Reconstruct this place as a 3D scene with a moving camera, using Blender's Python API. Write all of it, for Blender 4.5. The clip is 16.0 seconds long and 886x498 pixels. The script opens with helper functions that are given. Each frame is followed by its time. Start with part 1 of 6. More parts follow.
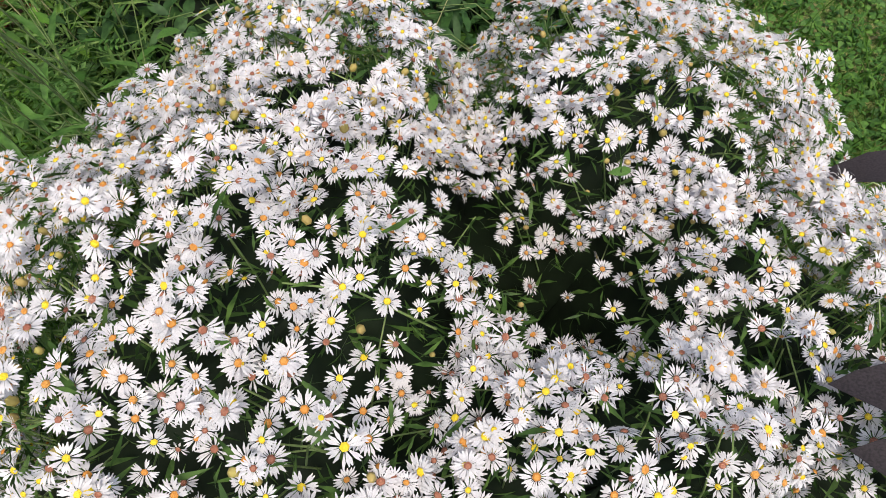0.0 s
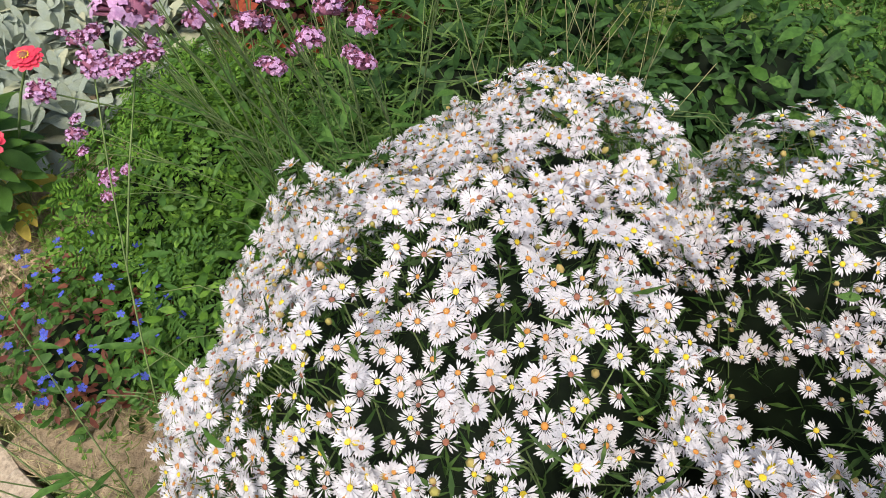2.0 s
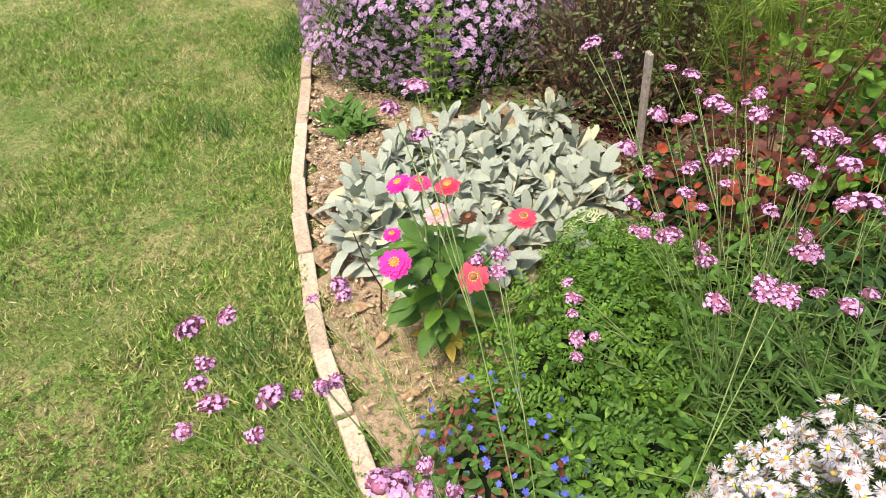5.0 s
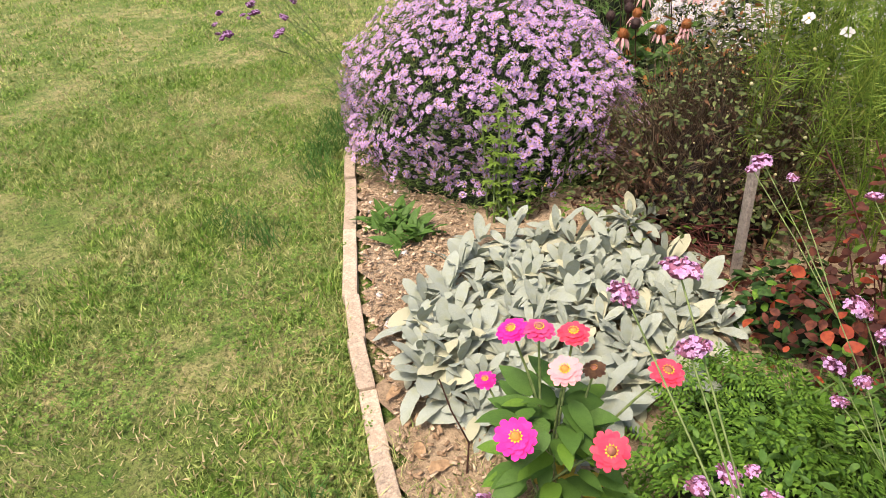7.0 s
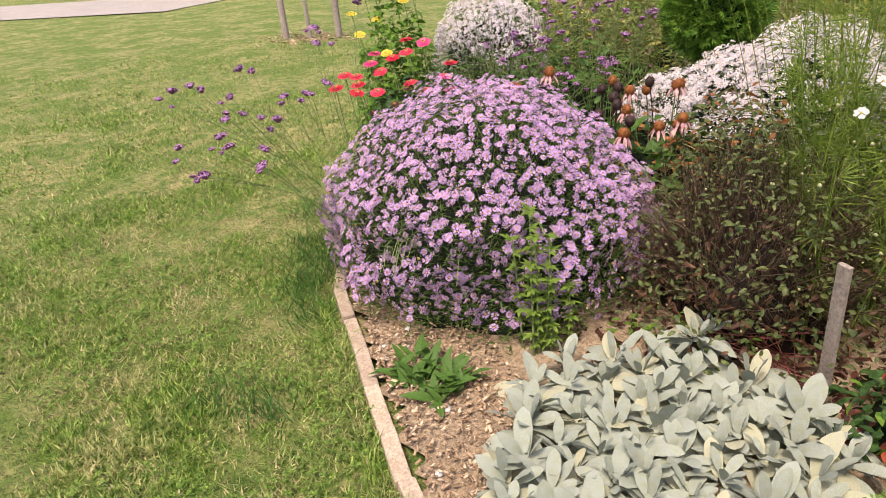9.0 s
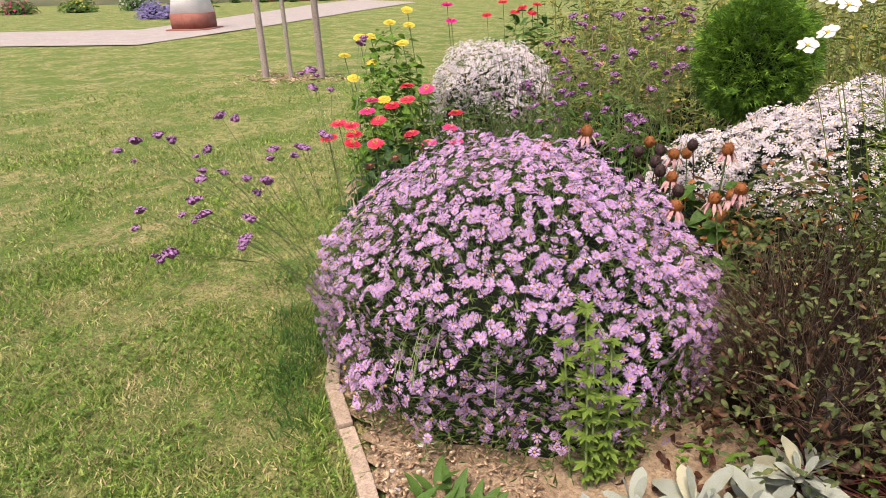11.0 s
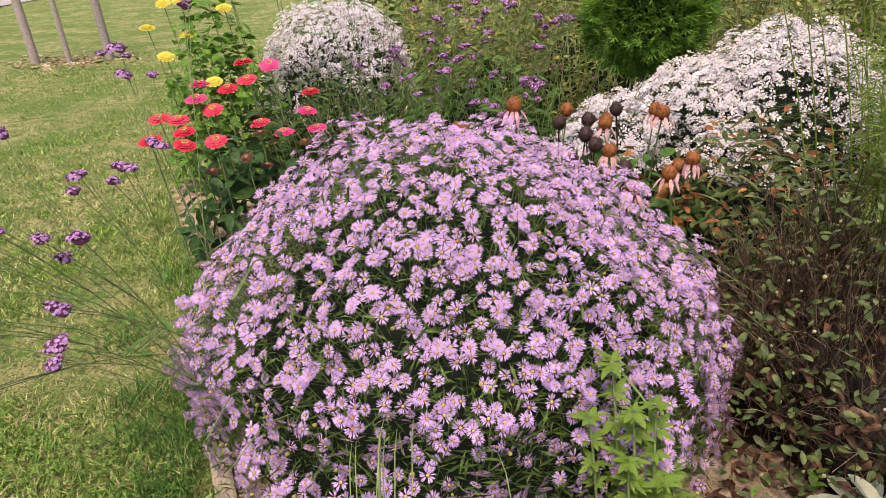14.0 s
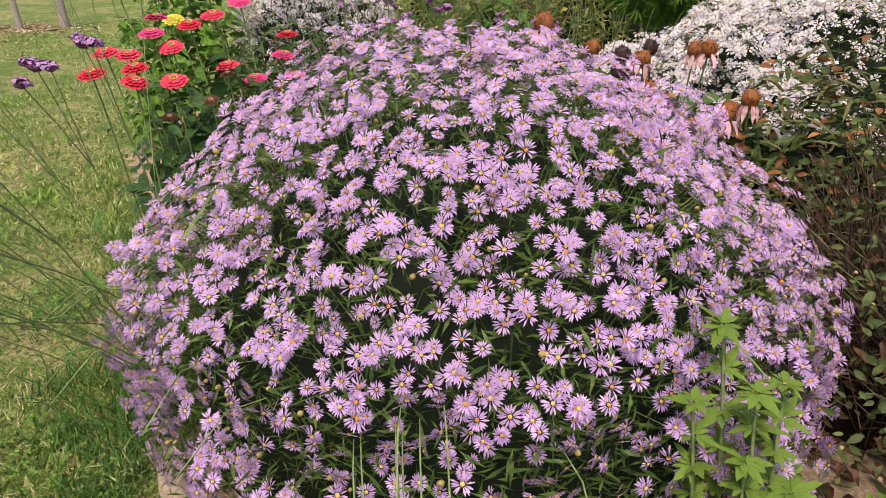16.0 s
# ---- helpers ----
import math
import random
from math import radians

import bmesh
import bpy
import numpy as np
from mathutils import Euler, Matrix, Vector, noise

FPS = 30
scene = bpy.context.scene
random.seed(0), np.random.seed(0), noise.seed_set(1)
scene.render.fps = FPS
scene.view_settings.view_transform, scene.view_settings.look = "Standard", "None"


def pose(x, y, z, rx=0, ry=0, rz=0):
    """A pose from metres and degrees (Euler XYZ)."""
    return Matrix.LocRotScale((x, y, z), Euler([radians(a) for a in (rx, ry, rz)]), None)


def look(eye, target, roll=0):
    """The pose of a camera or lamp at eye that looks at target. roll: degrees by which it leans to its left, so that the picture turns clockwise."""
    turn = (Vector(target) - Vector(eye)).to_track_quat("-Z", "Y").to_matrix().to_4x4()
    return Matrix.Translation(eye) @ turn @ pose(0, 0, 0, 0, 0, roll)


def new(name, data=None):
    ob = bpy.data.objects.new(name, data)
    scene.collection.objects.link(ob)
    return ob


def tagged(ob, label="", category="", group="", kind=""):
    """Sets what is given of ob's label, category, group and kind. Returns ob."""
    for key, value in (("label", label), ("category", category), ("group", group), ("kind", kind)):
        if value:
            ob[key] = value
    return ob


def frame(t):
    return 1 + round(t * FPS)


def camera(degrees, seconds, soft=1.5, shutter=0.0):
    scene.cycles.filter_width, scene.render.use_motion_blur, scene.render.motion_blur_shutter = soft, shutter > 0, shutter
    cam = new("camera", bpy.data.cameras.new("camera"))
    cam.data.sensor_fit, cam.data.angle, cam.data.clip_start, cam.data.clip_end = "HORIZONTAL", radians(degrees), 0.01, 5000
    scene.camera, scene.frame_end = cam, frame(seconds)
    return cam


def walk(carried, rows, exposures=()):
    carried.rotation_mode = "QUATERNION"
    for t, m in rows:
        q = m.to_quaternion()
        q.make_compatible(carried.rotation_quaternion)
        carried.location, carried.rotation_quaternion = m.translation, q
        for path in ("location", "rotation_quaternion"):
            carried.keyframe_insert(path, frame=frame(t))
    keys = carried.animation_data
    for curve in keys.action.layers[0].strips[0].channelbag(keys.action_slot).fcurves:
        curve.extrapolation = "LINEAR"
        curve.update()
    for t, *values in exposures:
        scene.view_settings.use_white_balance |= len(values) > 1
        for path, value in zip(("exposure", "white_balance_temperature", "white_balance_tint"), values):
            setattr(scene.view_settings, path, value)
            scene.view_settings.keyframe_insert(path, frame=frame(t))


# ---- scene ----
cam = camera(69.5, 16.0, soft=0.7)
PATH = [
    (0, (0.799, 0.745, 1.317), (0.832, 1.745, -0.415), 8.0),
    (0.5, (0.79, 0.727, 1.325), (0.79, 1.706, -0.418), 9.3),
    (1, (0.779, 0.703, 1.338), (0.741, 1.717, -0.385), 8.7),
    (1.5, (0.749, 0.67, 1.355), (0.57, 1.74, -0.325), 5.2),
    (2, (0.695, 0.639, 1.368), (0.265, 1.74, -0.246), 2.1),
    (2.5, (0.619, 0.605, 1.388), (-0.066, 1.685, -0.15), 0.9),
    (3, (0.568, 0.567, 1.394), (-0.303, 1.569, -0.101), -0.6),
    (3.5, (0.523, 0.521, 1.405), (-0.45, 1.464, -0.066), -1.0),
    (4, (0.445, 0.473, 1.423), (-0.635, 1.386, 0.009), -2.3),
    (4.5, (0.351, 0.407, 1.453), (-0.794, 1.343, 0.106), -3.3),
    (5, (0.268, 0.352, 1.476), (-0.886, 1.351, 0.183), -2.4),
    (5.2, (0.241, 0.32, 1.487), (-0.937, 1.325, 0.221), -2.9),
    (7.3, (-0.213, 0.419, 1.414), (-1.502, 1.524, 0.357), -2.4),
    (7.5, (-0.254, 0.43, 1.422), (-1.555, 1.546, 0.392), -2.3),
    (8, (-0.411, 0.452, 1.427), (-1.648, 1.666, 0.43), -1.7),
    (8.5, (-0.627, 0.424, 1.466), (-1.789, 1.755, 0.528), -3.6),
    (9, (-0.764, 0.392, 1.469), (-1.901, 1.768, 0.569), -4.5),
    (9.2, (-0.792, 0.399, 1.465), (-1.931, 1.781, 0.574), -4.1),
    (11.3, (-1.331, 0.727, 1.418), (-2.385, 2.241, 0.646), -1.0),
    (11.5, (-1.407, 0.747, 1.416), (-2.378, 2.321, 0.657), -1.8),
    (12, (-1.588, 0.776, 1.435), (-2.426, 2.439, 0.705), -3.2),
    (12.5, (-1.673, 0.801, 1.424), (-2.415, 2.498, 0.672), -2.5),
    (13, (-1.714, 0.867, 1.397), (-2.391, 2.57, 0.596), -1.8),
    (13.5, (-1.761, 0.995, 1.351), (-2.401, 2.685, 0.496), -1.9),
    (14, (-1.796, 1.12, 1.332), (-2.406, 2.801, 0.435), -2.8),
    (14.5, (-1.828, 1.169, 1.326), (-2.491, 2.836, 0.442), -2.5),
    (15, (-1.888, 1.236, 1.268), (-2.511, 2.911, 0.37), -2.6),
    (15.5, (-1.954, 1.308, 1.17), (-2.522, 3.006, 0.28), -2.5),
    (16, (-1.997, 1.358, 1.059), (-2.519, 3.062, 0.151), -0.9),
]
EXPOSURES = [(0.0, 0.76, 6450, 7), (2.5, 0.82, 6450, 9), (4.0, 1.24, 6600, 11), (5.0, 1.38, 6850, 14), (9.0, 1.10, 7050, 23), (12.5, 1.04, 7000, 24), (15.0, 0.90, 6850, 21), (16.0, 0.86, 6850, 19)]
walk(cam, [(t, look(eye, target, roll)) for t, eye, target, roll in PATH], EXPOSURES)

# ---- light: bright, thinly veiled sky with a soft sun ----
SUN_EL, SUN_AZ = radians(66), radians(172)
world = bpy.data.worlds.new("sky_world")
scene.world = world
world.use_nodes = True
wn = world.node_tree
sky = wn.nodes.new("ShaderNodeTexSky")
sky.sky_type, sky.sun_disc = "NISHITA", False
sky.sun_elevation, sky.sun_rotation = SUN_EL, SUN_AZ
sky.air_density, sky.dust_density, sky.ozone_density = 1.0, 4.0, 1.0
wn.links.new(sky.outputs[0], wn.nodes["Background"].inputs[0])
wn.nodes["Background"].inputs[1].default_value = 0.115
sun_data = bpy.data.lights.new("sun", "SUN")
sun_data.energy, sun_data.angle, sun_data.color = 1.85, radians(16), (1.0, 0.95, 0.86)
sun = new("sun", sun_data)
sun.matrix_basis = look((0, 0, 20), Vector((0, 0, 20)) - Vector((math.sin(SUN_AZ) * math.cos(SUN_EL), math.cos(SUN_AZ) * math.cos(SUN_EL), math.sin(SUN_EL))))

rng = np.random.default_rng(7)
R = random.Random(11)


# ---- materials ----
def nodes(name):
    m = bpy.data.materials.new(name)
    m.use_nodes = True
    n = m.node_tree
    return m, n, n.nodes["Principled BSDF"]


def add(n, kind, **kw):
    x = n.nodes.new(kind)
    for key, value in kw.items():
        x.inputs[key].default_value = value
    return x


def mixed(n, fac, a, b):
    x = n.nodes.new("ShaderNodeMix")
    x.data_type = "RGBA"
    for sock, value in ((x.inputs[0], fac), (x.inputs[6], a), (x.inputs[7], b)):
        if isinstance(value, (tuple, list)):
            sock.default_value = (*value, 1)
        elif isinstance(value, (int, float)):
            sock.default_value = value
        else:
            n.links.new(value, sock)
    return x.outputs[2]


def ranged(n, value, a, b):
    x = n.nodes.new("ShaderNodeMapRange")
    n.links.new(value, x.inputs[0])
    x.inputs[1].default_value, x.inputs[2].default_value = a, b
    return x.outputs[0]


def plant(name, a, b, c=None, rough=0.55, through_light=0.25, grain=60.0, spec=0.2):
    """Leaf or petal: colours spread from piece to piece, with a fine grain, and light that shines through."""
    m, n, p = nodes(name)
    geo = n.nodes.new("ShaderNodeNewGeometry")
    co = n.nodes.new("ShaderNodeTexCoord")
    col = mixed(n, geo.outputs["Random Per Island"], a, b)
    if c:
        big = add(n, "ShaderNodeTexNoise", Scale=4.0, Detail=3.0)
        n.links.new(co.outputs["Object"], big.inputs["Vector"])
        col = mixed(n, ranged(n, big.outputs[0], 0.42, 0.68), col, c)
    fine = add(n, "ShaderNodeTexNoise", Scale=grain, Detail=4.0)
    n.links.new(co.outputs["Object"], fine.inputs["Vector"])
    dark = tuple(x * 0.72 for x in a)
    col = mixed(n, ranged(n, fine.outputs[0], 0.62, 0.35), col, dark)
    n.links.new(col, p.inputs["Base Color"])
    p.inputs["Roughness"].default_value = rough
    p.inputs["Specular IOR Level"].default_value = spec
    bump = add(n, "ShaderNodeBump", Strength=0.25, Distance=0.002)
    n.links.new(fine.outputs[0], bump.inputs["Height"])
    n.links.new(bump.outputs[0], p.inputs["Normal"])
    if through_light:
        tr = n.nodes.new("ShaderNodeBsdfTranslucent")
        n.links.new(col, tr.inputs[0])
        mx = n.nodes.new("ShaderNodeMixShader")
        mx.inputs[0].default_value = through_light
        n.links.new(p.outputs[0], mx.inputs[1])
        n.links.new(tr.outputs[0], mx.inputs[2])
        n.links.new(mx.outputs[0], n.nodes["Material Output"].inputs[0])
    return m


def solid(name, a, b, scale=8.0, fine=90.0, rough=0.8, bump=0.4, metal=0.0, depth=0.004):
    """Wood, stone, soil, render: two scales of variation and relief."""
    m, n, p = nodes(name)
    co = n.nodes.new("ShaderNodeTexCoord")
    info = n.nodes.new("ShaderNodeObjectInfo")
    big = add(n, "ShaderNodeTexNoise", Scale=scale, Detail=6.0, Roughness=0.6)
    small = add(n, "ShaderNodeTexNoise", Scale=fine, Detail=5.0, Roughness=0.7)
    for x in (big, small):
        n.links.new(co.outputs["Object"], x.inputs["Vector"])
    col = mixed(n, ranged(n, big.outputs[0], 0.35, 0.65), a, b)
    col = mixed(n, ranged(n, small.outputs[0], 0.6, 0.3), col, tuple(x * 0.55 for x in a))
    hsv = n.nodes.new("ShaderNodeHueSaturation")
    n.links.new(col, hsv.inputs["Color"])
    n.links.new(ranged_out(n, info.outputs["Random"], 0.82, 1.12), hsv.inputs["Value"])
    n.links.new(hsv.outputs[0], p.inputs["Base Color"])
    p.inputs["Roughness"].default_value, p.inputs["Metallic"].default_value = rough, metal
    bp = add(n, "ShaderNodeBump", Strength=bump, Distance=depth)
    n.links.new(small.outputs[0], bp.inputs["Height"])
    n.links.new(bp.outputs[0], p.inputs["Normal"])
    return m


def ranged_out(n, value, lo, hi):
    x = n.nodes.new("ShaderNodeMapRange")
    n.links.new(value, x.inputs[0])
    x.inputs[3].default_value, x.inputs[4].default_value = lo, hi
    return x.outputs[0]


def lawn_material():
    m, n, p = nodes("lawn_turf")
    co = n.nodes.new("ShaderNodeTexCoord")
    big = add(n, "ShaderNodeTexNoise", Scale=1.7, Detail=6.0, Roughness=0.7)
    mid = add(n, "ShaderNodeTexNoise", Scale=9.0, Detail=6.0, Roughness=0.7)
    small = add(n, "ShaderNodeTexNoise", Scale=70.0, Detail=6.0, Roughness=0.75)
    for x in (big, mid, small):
        n.links.new(co.outputs["Object"], x.inputs["Vector"])
    col = mixed(n, ranged(n, big.outputs[0], 0.42, 0.62), (0.15, 0.215, 0.045), (0.40, 0.355, 0.155))
    col = mixed(n, ranged(n, mid.outputs[0], 0.46, 0.62), col, (0.10, 0.185, 0.033))
    col = mixed(n, ranged(n, small.outputs[0], 0.54, 0.36), col, (0.045, 0.065, 0.016))
    n.links.new(col, p.inputs["Base Color"])
    p.inputs["Roughness"].default_value = 0.9
    p.inputs["Specular IOR Level"].default_value = 0.15
    bp = add(n, "ShaderNodeBump", Strength=0.9, Distance=0.02)
    n.links.new(small.outputs[0], bp.inputs["Height"])
    n.links.new(bp.outputs[0], p.inputs["Normal"])
    return m


M_LAWN = lawn_material()
M_GRASS = plant("grass_blade", (0.13, 0.27, 0.035), (0.50, 0.62, 0.16), (0.62, 0.57, 0.27), through_light=0.3, grain=30)
M_STRAW = plant("dry_grass", (0.46, 0.38, 0.19), (0.58, 0.5, 0.28), through_light=0.1)
M_CLOVER = plant("clover_leaf", (0.10, 0.20, 0.028), (0.23, 0.35, 0.06), through_light=0.2)
M_WEED = plant("weed_leaf", (0.045, 0.115, 0.02), (0.12, 0.23, 0.035), through_light=0.2)
M_LONGGRASS = plant("long_grass", (0.06, 0.15, 0.02), (0.16, 0.28, 0.05), through_light=0.25)
M_SOIL = solid("bed_soil", (0.29, 0.205, 0.12), (0.43, 0.33, 0.205), 5, 60, 0.95, 0.9, depth=0.015)
M_CHIP = plant("bark_chip", (0.28, 0.18, 0.10), (0.70, 0.55, 0.37), through_light=0, rough=0.85, grain=40)
M_BRICK = solid("pale_brick", (0.44, 0.34, 0.235), (0.58, 0.47, 0.34), 14, 120, 0.85, 0.6)
M_PEBBLE = solid("pale_stone", (0.6, 0.56, 0.5), (0.72, 0.7, 0.66), 20, 90, 0.7, 0.4)
M_WPETAL = plant("white_petal", (0.71, 0.67, 0.69), (0.80, 0.77, 0.785), through_light=0.3, rough=0.6)
M_PPETAL = plant("lilac_petal", (0.53, 0.33, 0.62), (0.74, 0.51, 0.74), through_light=0.3, rough=0.6)
M_YDISC = plant("yellow_disc", (0.72, 0.5, 0.02), (0.8, 0.62, 0.05), through_light=0, grain=900)
M_ODISC = plant("orange_disc", (0.55, 0.22, 0.04), (0.62, 0.32, 0.08), through_light=0, grain=900)
M_BDISC = plant("brown_disc", (0.28, 0.10, 0.06), (0.4, 0.18, 0.11), through_light=0, grain=900)
M_LDISC = plant("pale_yellow_disc", (0.64, 0.40, 0.10), (0.74, 0.55, 0.14), through_light=0, grain=900)
M_BUDS = plant("aster_bud", (0.5, 0.36, 0.13), (0.35, 0.32, 0.08), through_light=0.1)
# near-black green: deep shade inside plants put into the colour of filler shells
M_SHADE = plant("painted_deep_shade", (0.006, 0.012, 0.004), (0.010, 0.018, 0.006), through_light=0, rough=0.8, grain=25)
M_ALEAF = plant("aster_leaf", (0.035, 0.08, 0.016), (0.11, 0.19, 0.04), through_light=0.2)
M_LEAF = plant("green_leaf", (0.06, 0.145, 0.024), (0.12, 0.23, 0.045), through_light=0.25)
M_BRIGHT = plant("bright_leaf", (0.09, 0.21, 0.022), (0.20, 0.35, 0.048), through_light=0.3)
M_DARKLEAF = plant("dark_green_leaf", (0.03, 0.075, 0.018), (0.06, 0.13, 0.03), through_light=0.2)
M_YLEAF = plant("yellowing_leaf", (0.48, 0.38, 0.05), (0.6, 0.42, 0.08), through_light=0.25)
M_SILVER = plant("felted_silver_leaf", (0.29, 0.34, 0.27), (0.48, 0.52, 0.44), (0.37, 0.40, 0.27), rough=0.95, through_light=0.12, grain=120, spec=0.1)
M_SILVERY = plant("pale_old_silver_leaf", (0.42, 0.44, 0.29), (0.54, 0.52, 0.36), rough=0.95, through_light=0.12, grain=120, spec=0.1)
M_STEM = plant("green_stem", (0.15, 0.22, 0.07), (0.25, 0.31, 0.12), through_light=0)
M_PALESTEM = plant("straw_stem", (0.36, 0.36, 0.17), (0.46, 0.4, 0.2), through_light=0)
M_DEADSTEM = plant("dead_stem", (0.035, 0.02, 0.013), (0.11, 0.066, 0.038), through_light=0)
M_DEADLEAF = plant("withered_leaf", (0.06, 0.03, 0.017), (0.18, 0.095, 0.046), through_light=0.1)
M_VERB = plant("verbena_floret", (0.60, 0.31, 0.56), (0.80, 0.53, 0.74), through_light=0.2)
M_VERB_DARK = plant("purple_verbena_floret", (0.46, 0.22, 0.48), (0.68, 0.43, 0.66), through_light=0.2)
M_VBODY_DARK = plant("purple_verbena_calyx", (0.16, 0.055, 0.14), (0.32, 0.12, 0.22), through_light=0.05)
M_VBODY = plant("verbena_calyx", (0.28, 0.09, 0.16), (0.46, 0.19, 0.26), through_light=0.05)
M_BLUE = plant("blue_petal", (0.09, 0.12, 0.62), (0.16, 0.2, 0.75), through_light=0.2)
M_REDLEAF = plant("red_leaf", (0.085, 0.027, 0.018), (0.21, 0.06, 0.028), (0.06, 0.032, 0.024), through_light=0.25)
M_ORLEAF = plant("orange_leaf", (0.30, 0.05, 0.025), (0.42, 0.10, 0.035), through_light=0.25)
M_MAGENTA = plant("magenta_petal", (0.88, 0.02, 0.30), (0.92, 0.06, 0.40), through_light=0.2)
M_CORAL = plant("coral_petal", (0.82, 0.05, 0.11), (0.88, 0.13, 0.17), through_light=0.2)
M_PINK = plant("pale_pink_petal", (0.84, 0.36, 0.38), (0.88, 0.48, 0.45), through_light=0.2)
M_REDP = plant("red_petal", (0.7, 0.03, 0.06), (0.8, 0.07, 0.12), through_light=0.2)
M_HOTPINK = plant("hot_pink_petal", (0.78, 0.06, 0.22), (0.85, 0.14, 0.32), through_light=0.2)
M_YPETAL = plant("yellow_petal", (0.72, 0.6, 0.06), (0.8, 0.72, 0.14), through_light=0.2)
M_CONEPETAL = plant("faded_pink_petal", (0.62, 0.33, 0.33), (0.72, 0.46, 0.42), through_light=0.2)
M_CONE = plant("seed_cone", (0.20, 0.07, 0.02), (0.34, 0.12, 0.03), through_light=0, grain=500)
M_CONED = plant("dark_seed_cone", (0.035, 0.022, 0.02), (0.07, 0.04, 0.03), through_light=0, grain=500)
M_THUJA = plant("thuja_spray", (0.06, 0.17, 0.02), (0.24, 0.42, 0.045), through_light=0.15)
M_FEATHER = plant("feathery_foliage", (0.12, 0.23, 0.025), (0.34, 0.42, 0.075), through_light=0.25)
M_GOLD = plant("goldenrod_plume", (0.36, 0.33, 0.06), (0.5, 0.42, 0.1), through_light=0.2)
M_OLD = plant("dull_leaf", (0.13, 0.13, 0.045), (0.22, 0.2, 0.08), through_light=0.2)
M_MURK = plant("dark_purple_leaf", (0.028, 0.022, 0.024), (0.045, 0.035, 0.038), through_light=0.03, rough=0.7)
M_WOOD = solid("weathered_stake", (0.30, 0.25, 0.20), (0.42, 0.36, 0.29), 6, 70, 0.85, 0.5)
M_ROUNDWOOD = solid("grey_post_wood", (0.33, 0.27, 0.23), (0.42, 0.35, 0.3), 4, 50, 0.8, 0.5)
M_TAPE = solid("white_tape", (0.75, 0.75, 0.73), (0.8, 0.8, 0.78), 5, 60, 0.5, 0.1)
M_PATH = solid("gravel_path", (0.42, 0.38, 0.325), (0.5, 0.46, 0.40), 2, 30, 0.95, 0.5, depth=0.01)
M_WHITE = solid("white_render", (0.78, 0.77, 0.74), (0.82, 0.81, 0.79), 1.5, 30, 0.8, 0.2)
M_CREAM = solid("cream_render", (0.70, 0.66, 0.6), (0.76, 0.73, 0.68), 1.0, 20, 0.85, 0.2)
M_PLINTH = solid("red_brown_plinth", (0.26, 0.09, 0.06), (0.34, 0.13, 0.09), 4, 40, 0.8, 0.3)
M_BIN = solid("green_plastic", (0.02, 0.12, 0.06), (0.03, 0.15, 0.08), 5, 60, 0.45, 0.1)
M_CAR = solid("white_car_paint", (0.8, 0.8, 0.8), (0.83, 0.83, 0.83), 2, 20, 0.25, 0.0)
M_GLASS = solid("dark_glass", (0.03, 0.035, 0.04), (0.05, 0.055, 0.06), 2, 20, 0.1, 0.0)
M_TYRE = solid("black_rubber", (0.02, 0.02, 0.02), (0.03, 0.03, 0.03), 4, 60, 0.8, 0.2)
M_LAV = plant("lavender_spike", (0.22, 0.19, 0.42), (0.34, 0.3, 0.5), through_light=0.1)
M_ROOF = solid("roof_tile", (0.3, 0.14, 0.09), (0.38, 0.2, 0.14), 2, 30, 0.85, 0.3)
M_TRUNK = solid("bark", (0.36, 0.31, 0.25), (0.46, 0.41, 0.34), 10, 60, 0.9, 0.7)


# ---- mesh tools ----
def mesh_of(name, groups, mats):
    """One mesh from groups of (vertices, faces of one size, material index or one per face)."""
    vs, idx, tot, mi, off = [], [], [], [], 0
    for v, f, k in groups:
        v, f = np.asarray(v, float).reshape(-1, 3), np.asarray(f, int)
        if len(f) == 0:
            continue
        vs.append(v)
        idx.append((f + off).ravel())
        tot.append(np.full(len(f), f.shape[1]))
        mi.append(np.broadcast_to(np.asarray(k), (len(f),)))
        off += len(v)
    me = bpy.data.meshes.new(name)
    vs, idx, tot, mi = np.concatenate(vs), np.concatenate(idx), np.concatenate(tot), np.concatenate(mi)
    me.vertices.add(len(vs))
    me.vertices.foreach_set("co", vs.ravel())
    me.loops.add(len(idx))
    me.loops.foreach_set("vertex_index", idx.astype(np.int32))
    me.polygons.add(len(tot))
    me.polygons.foreach_set("loop_start", np.concatenate(([0], np.cumsum(tot)[:-1])).astype(np.int32))
    me.polygons.foreach_set("material_index", mi.astype(np.int32))
    for m in mats:
        me.materials.append(m)
    me.update(calc_edges=True)
    me.validate()
    return me


def smooth(me):
    me.polygons.foreach_set("use_smooth", [True] * len(me.polygons))
    return me


def axes(N, spin=None):
    """Turns that carry z to each normal of N, with a spin round it."""
    N = np.asarray(N, float)
    N = N / np.linalg.norm(N, axis=1, keepdims=True)
    a = rng.uniform(0, 2 * np.pi, len(N)) if spin is None else np.broadcast_to(spin, len(N))
    ref = np.stack((np.cos(a), np.sin(a), np.zeros(len(N))), 1)
    ref[np.abs((ref * N).sum(1)) > 0.95] = (0, 0.3, 0.95)
    x = ref - N * (ref * N).sum(1, keepdims=True)
    x /= np.linalg.norm(x, axis=1, keepdims=True)
    return np.stack((x, np.cross(N, x), N), 2)


